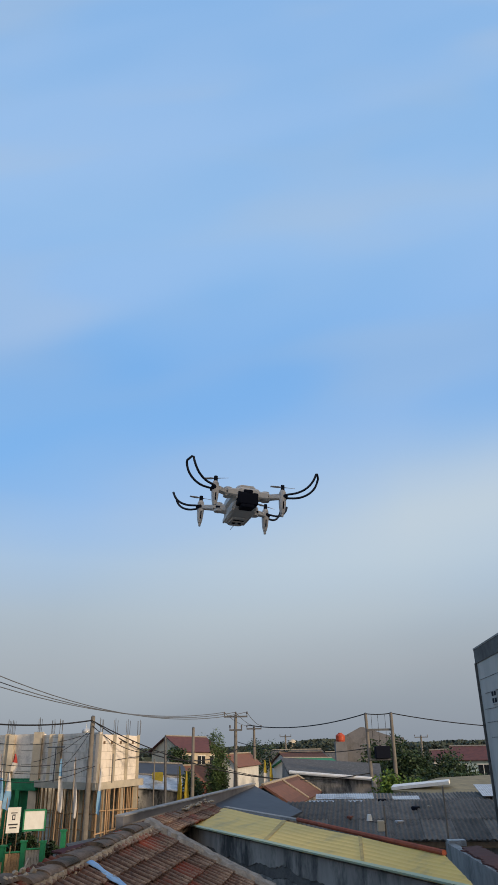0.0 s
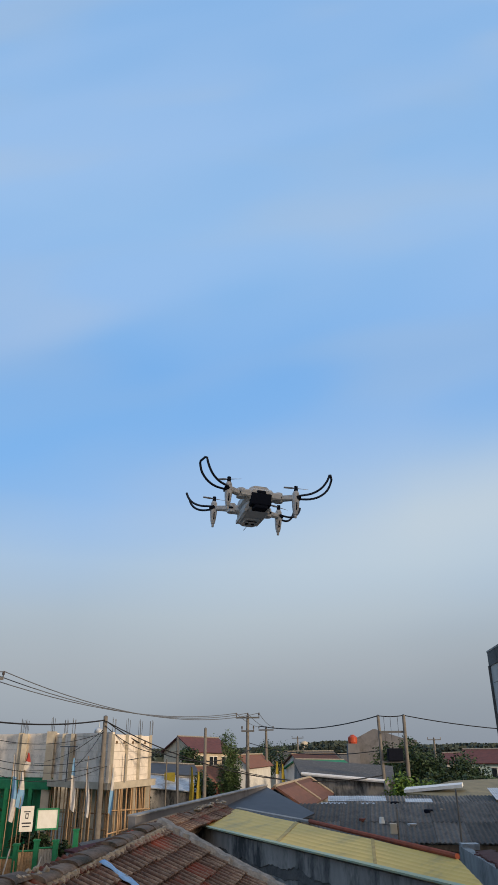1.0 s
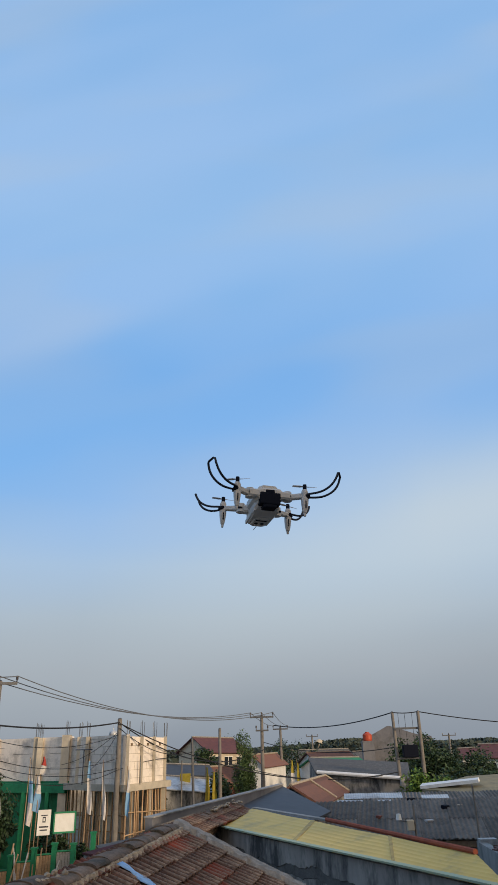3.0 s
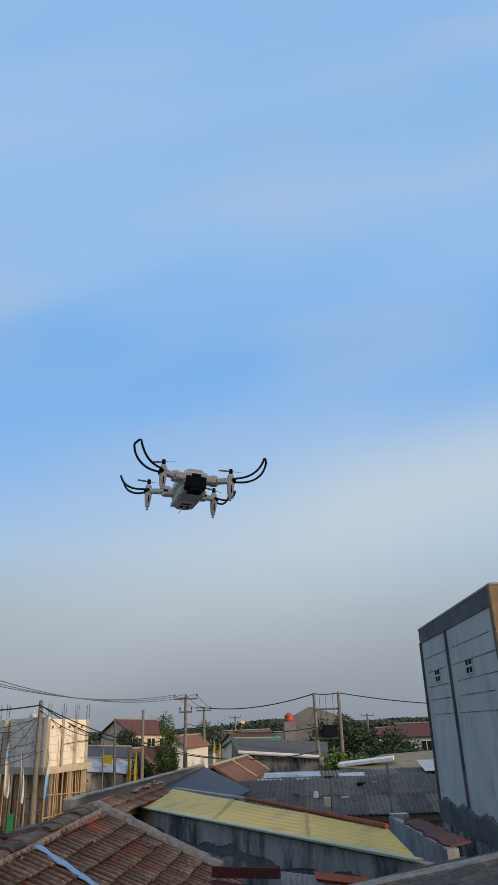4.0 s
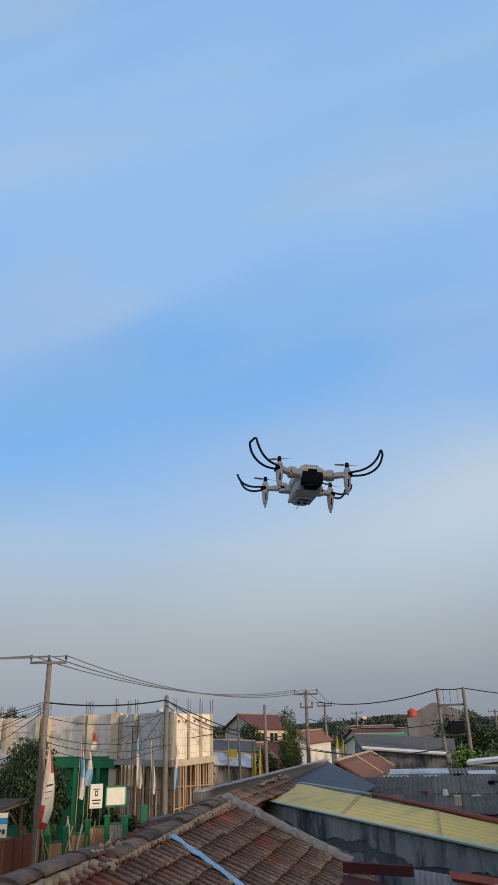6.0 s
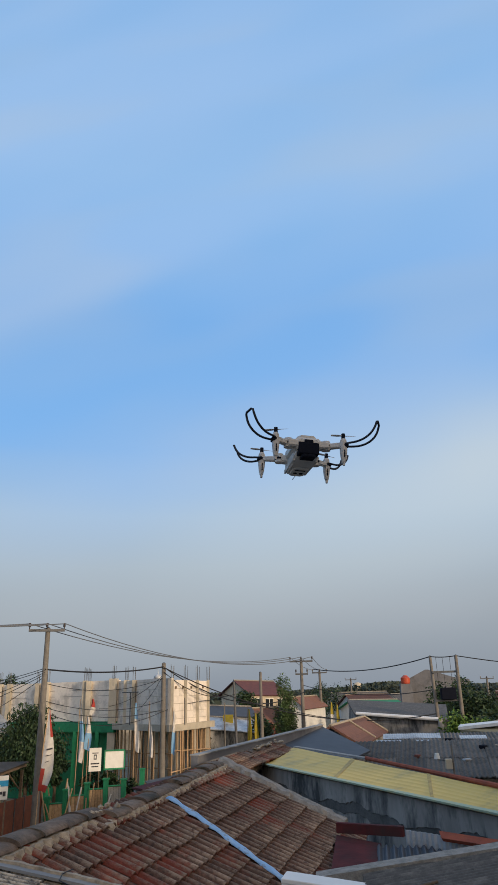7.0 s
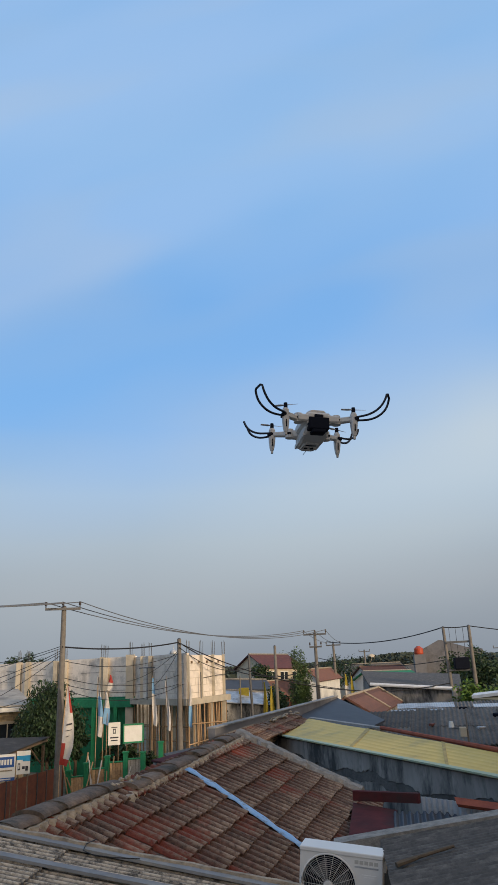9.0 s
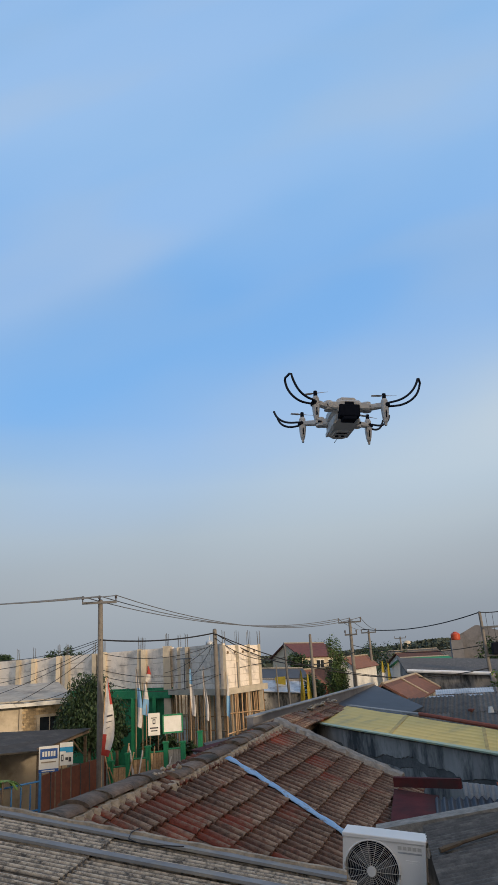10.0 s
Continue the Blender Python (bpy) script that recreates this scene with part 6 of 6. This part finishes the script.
for b in ((-0.07, 2.84, 0.0, 3.80), (L, 2.84, L + 0.07, 3.80), (-0.07, 3.72, L + 0.07, 3.80), (-0.07, 2.82, L + 0.07, 2.9)):
    part("frame_bar", box(b[0], -0.03, b[1], b[2], 0.06, b[3]), "green", ns)

fence = thing("street_fence", "green fence posts with brown panels along the street", "fence")
posts = [(-14.0, 37.4, 1.75), (-13.2, 37.77, 2.05), (-12.2, 38.1, 2.3), (-11.3, 38.37, 2.45), (-10.43, 38.61, 2.4), (-9.76, 39.82, 2.75)]
for x, y, z in posts:
    bm = box(x - 0.11, y - 0.11, 0, x + 0.11, y + 0.11, z)
    box(x - 0.15, y - 0.15, z, x + 0.15, y + 0.15, z + 0.08, bm=bm)
    part("post", bm, "green", fence)
for i, (a, b) in enumerate(zip(posts, posts[1:])):
    if i in (4,):
        continue
    d = (Vector(b) - Vector(a))
    for z in (0.3, min(a[2], b[2]) - 0.25):
        part("rail", rod((a[0], a[1], z), (b[0], b[1], z), 0.04, n=6), "green", fence)
    for k in range(5):
        p, q = Vector(a).lerp(Vector(b), 0.14 + k * 0.15), Vector(a).lerp(Vector(b), 0.27 + k * 0.15)
        top = min(a[2], b[2]) - 0.3
        part("board", slab_of([(p.x, p.y, top), (q.x, q.y, top), (q.x, q.y + 0.03, top), (p.x, p.y + 0.03, top)], top - 0.35), "bamboo" if i != 3 else "concrete", fence)
junk_rng = random.Random(44)
for i in range(14):
    x, y = -14.0 + junk_rng.uniform(0, 3.2), 37.0 + junk_rng.uniform(0, 1.4)
    z = junk_rng.uniform(1.4, 2.6)
    o = link("timber_offcut", rod((x, y, 0), (x + junk_rng.uniform(-0.8, 0.8), y + 0.2, z), 0.035, n=6), "bamboo" if i % 3 else "cloth_white")
    tagged(o, "loose timber leaning by the fence", "timber", group="loose timbers")

# small roofs between the street and the tiled roof
for (label, pts, mt) in (("small grey sheet roof behind the ridge", [(-7.6, 31.5, 3.1), (-5.4, 32.4, 3.4), (-4.6, 30.2, 3.45), (-6.8, 29.2, 3.15)], "asbestos"),
                         ("small rusty sheet roof behind the ridge", [(-7.4, 28.6, 3.2), (-5.6, 29.6, 3.5), (-4.6, 26.4, 3.75), (-6.2, 25.8, 3.45)], "maroon"),
                         ("low grey sheet roof by the street", [(-4.9, 27.5, 3.7), (-3.6, 28.2, 3.9), (-2.8, 23.5, 4.35), (-4.2, 23, 4.15)], "asbestos")):
    sh = thing("small_shed", label, "shed")
    part("roof", slab_of(pts, 0.06), mt, sh)
    part("wall", slab_of([(Vector(p) * 0.94 + Vector(pts[0]).lerp(Vector(pts[2]), 0.5) * 0.06) - Vector((0, 0, 0.1)) for p in pts], 3.6), "wallgrey", sh)

# broken tiled ridge next to the yellow roof
frag = thing("broken_tile_roof", "old tiled roof edge with crumbling pale mortar", "roof")
FA, FB = Vector((-2.75, 16.2, 5.06)), Vector((-1.42, 21.3, 5.20))
part("roof_slope", slab_of([FA + Vector((0, 0, -0.05)), FB + Vector((0, 0, -0.05)), FB + Vector((0.25, -0.2, -0.17)), FA + Vector((1.0, 1.6, -0.38))], 0.08), "wood", frag)
FM = axes_at(FB + Vector((0, 0, -0.05)), FA - FB, Vector((0.98, -0.1, -0.33)))
f_rng = random.Random(16)
for r in range(2):
    for c in range(int((FB - FA).length / 0.3)):
        piece("roof_tile", tile_mesh, FM @ pose(c * 0.3, 0.04 + r * 0.335, f_rng.uniform(-0.01, 0.015), f_rng.uniform(-2, 2), f_rng.uniform(-2, 2), f_rng.uniform(-2.5, 2.5)), frag)
part("roof_slope", slab_of([FA, FB, FB + Vector((-2.0, 0.4, -0.9)), FA + Vector((-2.0, 0.4, -0.9))], 0.08), "asbestos", frag)
part("wall", slab_of([FA + Vector((-1.7, 0.4, -1)), FB + Vector((-1.7, 0.3, -1)), FB + Vector((-0.05, -0.3, -0.2)), FA + Vector((0.2, 0.4, -0.2))], 3.8), "wallgrey", frag)
fr_rng = random.Random(6)
for i in range(9):
    ob = piece("ridge_tile", cap_mesh, Matrix.Translation(FA.lerp(FB, i / 9) + Vector((fr_rng.uniform(-0.05, 0.05), 0, -0.125 + fr_rng.uniform(-0.03, 0.03)))) @ pose(0, 0, 0, fr_rng.uniform(-8, 8), fr_rng.uniform(-5, 5), 74 + fr_rng.uniform(-10, 10)), frag)
bm = bmesh.new()
for i in range(22):
    p = FA.lerp(FB, 0.62 + 0.38 * fr_rng.random()) + Vector((fr_rng.uniform(0, 0.3), fr_rng.uniform(-0.1, 0.1), fr_rng.uniform(0.0, 0.05)))
    bmesh.ops.create_icosphere(bm, subdivisions=1, radius=fr_rng.uniform(0.03, 0.06), matrix=Matrix.Translation(p - Vector((0, 0, 0.03))) @ pose(0, 0, 0, fr_rng.uniform(-20, 20), fr_rng.uniform(-20, 20), fr_rng.uniform(0, 180)) @ Matrix.Diagonal((1.9, 1.0, 0.6, 1)))
part("mortar_lump", bm, "mortar", frag, "pale crumbled mortar")


debris_rng = random.Random(61)
for i in range(7):
    p = RIDGE + ALONG * (2.35 + 0.09 * i) + DOWN * (0.05 + debris_rng.uniform(0, 0.12)) + Vector((0, 0, 0.06))
    bm = bmesh.new()
    bmesh.ops.create_icosphere(bm, subdivisions=1, radius=debris_rng.uniform(0.03, 0.055))
    for v in bm.verts:
        v.co *= debris_rng.uniform(0.7, 1.2)
    ob = link("mortar_lump", bm, "mortar")
    ob.matrix_world = Matrix.Translation(p)
    tagged(ob, "lump of fallen pale mortar on the roof tiles", "mortar lump", group="mortar lumps")
# a thin cable lying over the near roofs
pts = [Vector((-1.92, 5.72, 5.30)), Vector((-1.95, 5.58, 5.30)), Vector((-1.93, 5.46, 5.285)), Vector((-1.84, 5.40, 5.27)), Vector((-1.70, 5.42, 5.245)), Vector((-1.52, 5.50, 5.215))]
tagged(link("loose_cable", tube(pts, 0.004, 5), "cable", True), "thin black cable lying over the corrugated roof", "cable")


# ---- the quadcopter ----
def loft(rings, bm=None):
    """A closed body through rings of equally many points."""
    bm = bm or bmesh.new()
    vs = [[bm.verts.new(p) for p in ring] for ring in rings]
    n = len(vs[0])
    for a, b in zip(vs, vs[1:]):
        for k in range(n):
            bm.faces.new((a[k], a[(k + 1) % n], b[(k + 1) % n], b[k]))
    bm.faces.new(vs[0][::-1])
    bm.faces.new(vs[-1])
    return bm


def chamfered(cx, cy, hx, hy, cut):
    """Eight corners of a rectangle with cut corners."""
    return [(cx - hx + cut, cy - hy), (cx + hx - cut, cy - hy), (cx + hx, cy - hy + cut), (cx + hx, cy + hy - cut), (cx + hx - cut, cy + hy), (cx - hx + cut, cy + hy), (cx - hx, cy + hy - cut), (cx - hx, cy - hy + cut)]


def beam(a, b, w0, h0, w1, h1, bm=None):
    """A bar of chamfered section from a to b, lying flat."""
    a, b = Vector(a), Vector(b)
    d = (b - a).normalized()
    side = d.cross(Vector((0, 0, 1))).normalized()
    up = side.cross(d)
    rings = []
    for p, w, h in ((a, w0, h0), (b, w1, h1)):
        rings.append([p + side * x + up * z for x, z in chamfered(0, 0, w, h, min(w, h) * 0.35)])
    return loft(rings, bm)


def drone():
    dr = thing("quadcopter", "small grey folding quadcopter with black curved propeller guards, hovering", "drone", pose(-0.0270, 1.93, EYE + 0.660, -0.2, 3.0, 16.8))
    # x to the right, y away, z up; the battery end looks back
    hull = []
    for y, hw, z0, z1, cut in ((-0.076, 0.030, -0.004, 0.018, 0.006), (-0.070, 0.040, -0.010, 0.024, 0.009), (-0.030, 0.043, -0.014, 0.027, 0.011), (0.040, 0.040, -0.014, 0.026, 0.011),
                               (0.078, 0.034, -0.012, 0.020, 0.009), (0.090, 0.024, -0.006, 0.012, 0.006)):
        hull.append([(x, y, z) for x, z in chamfered(0, (z0 + z1) / 2, hw, (z1 - z0) / 2, cut)])
    part("body", loft(hull), "drone_grey", dr)
    part("top_shell", loft([[(x, y, z) for x, z in chamfered(0, 0.027, hw, 0.006, 0.004)] for y, hw in ((-0.066, 0.022), (-0.055, 0.030), (0.045, 0.028), (0.065, 0.016))]), "drone_grey", dr)
    belly = []
    for y, hw, z0, z1 in ((-0.064, 0.030, -0.020, -0.008), (-0.040, 0.037, -0.034, -0.008), (0.000, 0.037, -0.042, -0.008), (0.070, 0.033, -0.043, -0.008), (0.086, 0.029, -0.036, -0.008), (0.092, 0.022, -0.024, -0.008)):
        belly.append([(x, y, z) for x, z in chamfered(0, (z0 + z1) / 2, hw, (z1 - z0) / 2, 0.006)])
    part("belly", loft(belly), "drone_pod", dr, "grey plastic belly with moulded ribs")
    part("belly_plate", loft([[(x, y, z) for x, y in chamfered(0, 0.040, 0.024 * k, 0.038 * k, 0.008)] for z, k in ((-0.0425, 1.0), (-0.0465, 0.9))]), "drone_grey", dr)
    for sx in (-1, 1):
        part("belly_rib", beam((sx * 0.034, -0.040, -0.030), (sx * 0.031, 0.080, -0.034), 0.003, 0.006, 0.003, 0.006), "drone_grey", dr)
        part("sensor", rod((sx * 0.009, 0.045, -0.046), (sx * 0.009, 0.045, -0.0485), 0.0055, n=12), "black", dr)
    part("belly_slot", box(-0.016, 0.016, -0.0478, 0.016, 0.022, -0.046), "black", dr)
    # the black battery end: a wide block with a stepped tab above and below
    part("battery", box(-0.030, -0.081, -0.028, 0.030, -0.050, 0.008, bevel=0.003), "black", dr, "black battery end")
    part("battery_latch", box(-0.020, -0.080, -0.038, 0.020, -0.046, -0.027, bevel=0.003), "black", dr, "black latch under the battery")
    part("battery_tab", box(-0.013, -0.0805, 0.007, 0.013, -0.060, 0.016, bevel=0.002), "black", dr)
    part("antenna", rod((0.004, 0.074, -0.040), (-0.008, 0.084, -0.056), 0.0009, n=5), "steel", dr)
    part("camera_eye", rod((-0.012, 0.088, -0.010), (-0.012, 0.094, -0.010), 0.006, n=12), "black", dr)
    for sx in (-1, 1):
        for sy, px, py in ((-1, 0.100, -0.087), (1, 0.103, 0.087)):
            hip = Vector((sx * 0.050, -0.058 if sy < 0 else 0.052, 0.006 if sy < 0 else -0.004))
            hub = Vector((sx * px, py, 0.004))
            knuckle = beam((sx * 0.030, hip.y, hip.z), (sx * 0.062, hip.y + 0.006 * sy, hip.z), 0.017, 0.012, 0.013, 0.010)
            kn = part("shoulder", knuckle, "drone_grey", dr)
            part("hinge", rod(hip + Vector((sx * 0.006, 0, -0.012)), hip + Vector((sx * 0.006, 0, 0.015)), 0.0135, 0.0125, 14), "drone_grey", kn)
            part("hinge_gap", box(hip.x + sx * 0.010 - 0.006, hip.y - 0.0145, hip.z - 0.0025, hip.x + sx * 0.010 + 0.006, hip.y + 0.0145, hip.z + 0.0025), "black", kn)
            arm_ = part("arm", beam(hip + Vector((sx * 0.008, 0, 0)), hub, 0.0095, 0.0080, 0.0075, 0.0065), "drone_grey", dr)
            part("arm_rib", beam(hip + Vector((sx * 0.012, 0, 0.008)), hub + Vector((-sx * 0.010, 0, 0.006)), 0.0035, 0.002, 0.003, 0.002), "drone_pod", arm_)
            # motor pod: a round head over a flat tapering fin that serves as a leg
            bm = rod(hub + Vector((0, 0, 0.014)), hub + Vector((0, 0, -0.010)), 0.0098, 0.0105, 14)
            rod(hub + Vector((0, 0, 0.020)), hub + Vector((0, 0, 0.014)), 0.0070, 0.0098, 14, bm)
            fin = []
            for z, hx, hy in ((-0.008, 0.0095, 0.0105), (-0.022, 0.0088, 0.0100), (-0.040, 0.0070, 0.0080), (-0.050, 0.0050, 0.0058), (-0.052, 0.0036, 0.0040), (-0.060, 0.0030, 0.0034)):
                fin.append([(hub.x + x, hub.y + y, hub.z + z) for x, y in chamfered(0, 0, hx, hy, min(hx, hy) * 0.4)])
            loft(fin, bm)
            pod = part("motor_pod", bm, "drone_pod", dr)
            part("motor_cap", rod(hub + Vector((0, 0, 0.019)), hub + Vector((0, 0, 0.036)), 0.0058, 0.0054, 10), "black", pod)
            part("screw", rod(hub + Vector((sx * 0.004, -0.012, 0.0)), hub + Vector((sx * 0.004, -0.007, 0.0)), 0.0048, 0.0056, 10), "black", pod)
            part("collar", box(hub.x + sx * 0.009 - 0.004, hub.y - 0.011, -0.003, hub.x + sx * 0.009 + 0.004, hub.y + 0.011, 0.008, bevel=0.0015), "black", pod)
            part("slot", box(hub.x - 0.0016, hub.y - 0.0105, -0.034, hub.x + 0.0016, hub.y - 0.0085, -0.012), "black", pod)
            part("rubber_foot", rod(hub + Vector((0, 0, -0.0605)), hub + Vector((0, 0, -0.057)), 0.0030, 0.0036, 8), "steel", pod)
            bl = bmesh.new()
            a0 = 0.15 * sx + 0.25 * sy
            for k in (0, math.pi):
                c, s = math.cos(a0 + k), math.sin(a0 + k)
                vs = [hub + Vector((c * r - s * w, s * r + c * w, 0.030 + 0.0012 * t)) for r, w, t in ((0.004, -0.003, 0), (0.014, -0.0045, -1), (0.036, -0.003, -1), (0.036, 0.002, 1), (0.014, 0.0040, 1), (0.004, 0.003, 0))]
                top = [bl.verts.new(v) for v in vs]
                lowv = [bl.verts.new(v - Vector((0, 0, 0.0008))) for v in vs]
                bl.faces.new(top)
                bl.faces.new(lowv[::-1])
                for i in range(6):
                    bl.faces.new((top[i], lowv[i], lowv[(i + 1) % 6], top[(i + 1) % 6]))
            part("propeller", bl, "drone_pod", pod, "slim grey propeller blades")
            # guard: two strands that run out level, bend up and close in a squared end
            od = Vector((sx * 0.86, sy * 0.50, 0)).normalized()
            sd = (Vector((-od.y, od.x, 0)) + Vector((0, 0, -0.35 * sx))).normalized()
            lift = 0.053 if sy < 0 else 0.042
            line = []
            for i in range(13):
                t = i / 12
                a = max(0.0, t - 0.18) / 0.82
                line.append((0.008 + (0.092 if sy < 0 else 0.078) * math.sin(t * 1.35) / math.sin(1.35), lift * a ** 1.9, 0.0070 + 0.0100 * t ** 0.7 - 0.0025 * max(0, t - 0.8) * 5))
            pts = [hub + od * r + sd * w + Vector((0, 0, 0.001 + z)) for r, z, w in line]
            r, z, w = line[-1]
            pts.append(hub + od * (r + 0.0025) + sd * w * 0.7 + Vector((0, 0, z + 0.004)))
            pts.append(hub + od * (r + 0.0025) - sd * w * 0.7 + Vector((0, 0, z + 0.004)))
            pts += [hub + od * r - sd * w + Vector((0, 0, 0.001 + z)) for r, z, w in line[::-1]]
            part("propeller_guard", tube(pts, 0.0033, 8), "guard", dr, "black curved guard loop", smooth=True)
    return dr


drone()

# loose bricks and scraps on the sheet roofs
scrap_rng = random.Random(15)
for x, y, z, mt, s in ((5.4, 26.2, 4.50, "black", 0.16), (5.9, 26.4, 4.52, "mortar", 0.12), (4.6, 25.0, 4.20, "sheet_white", 0.14), (6.3, 24.4, 4.06, "mortar", 0.10), (3.1, 25.6, 4.32, "brickred", 0.12), (6.9, 28.8, 4.42, "brickred", 0.14), (4.9, 29.9, 4.50, "black", 0.16), (2.3, 13.6, 4.98, "wood", 0.05)):
    bm = box(-s, -s * 0.6, -0.02, s, s * 0.6, s * 0.6, bevel=s * 0.12)
    ob = link("loose_brick", bm, mt)
    ob.matrix_world = pose(x, y, z, 4, 0, scrap_rng.uniform(-60, 60))
    tagged(ob, "loose brick or scrap weighing down the roof sheets", "brick", group="loose scraps")
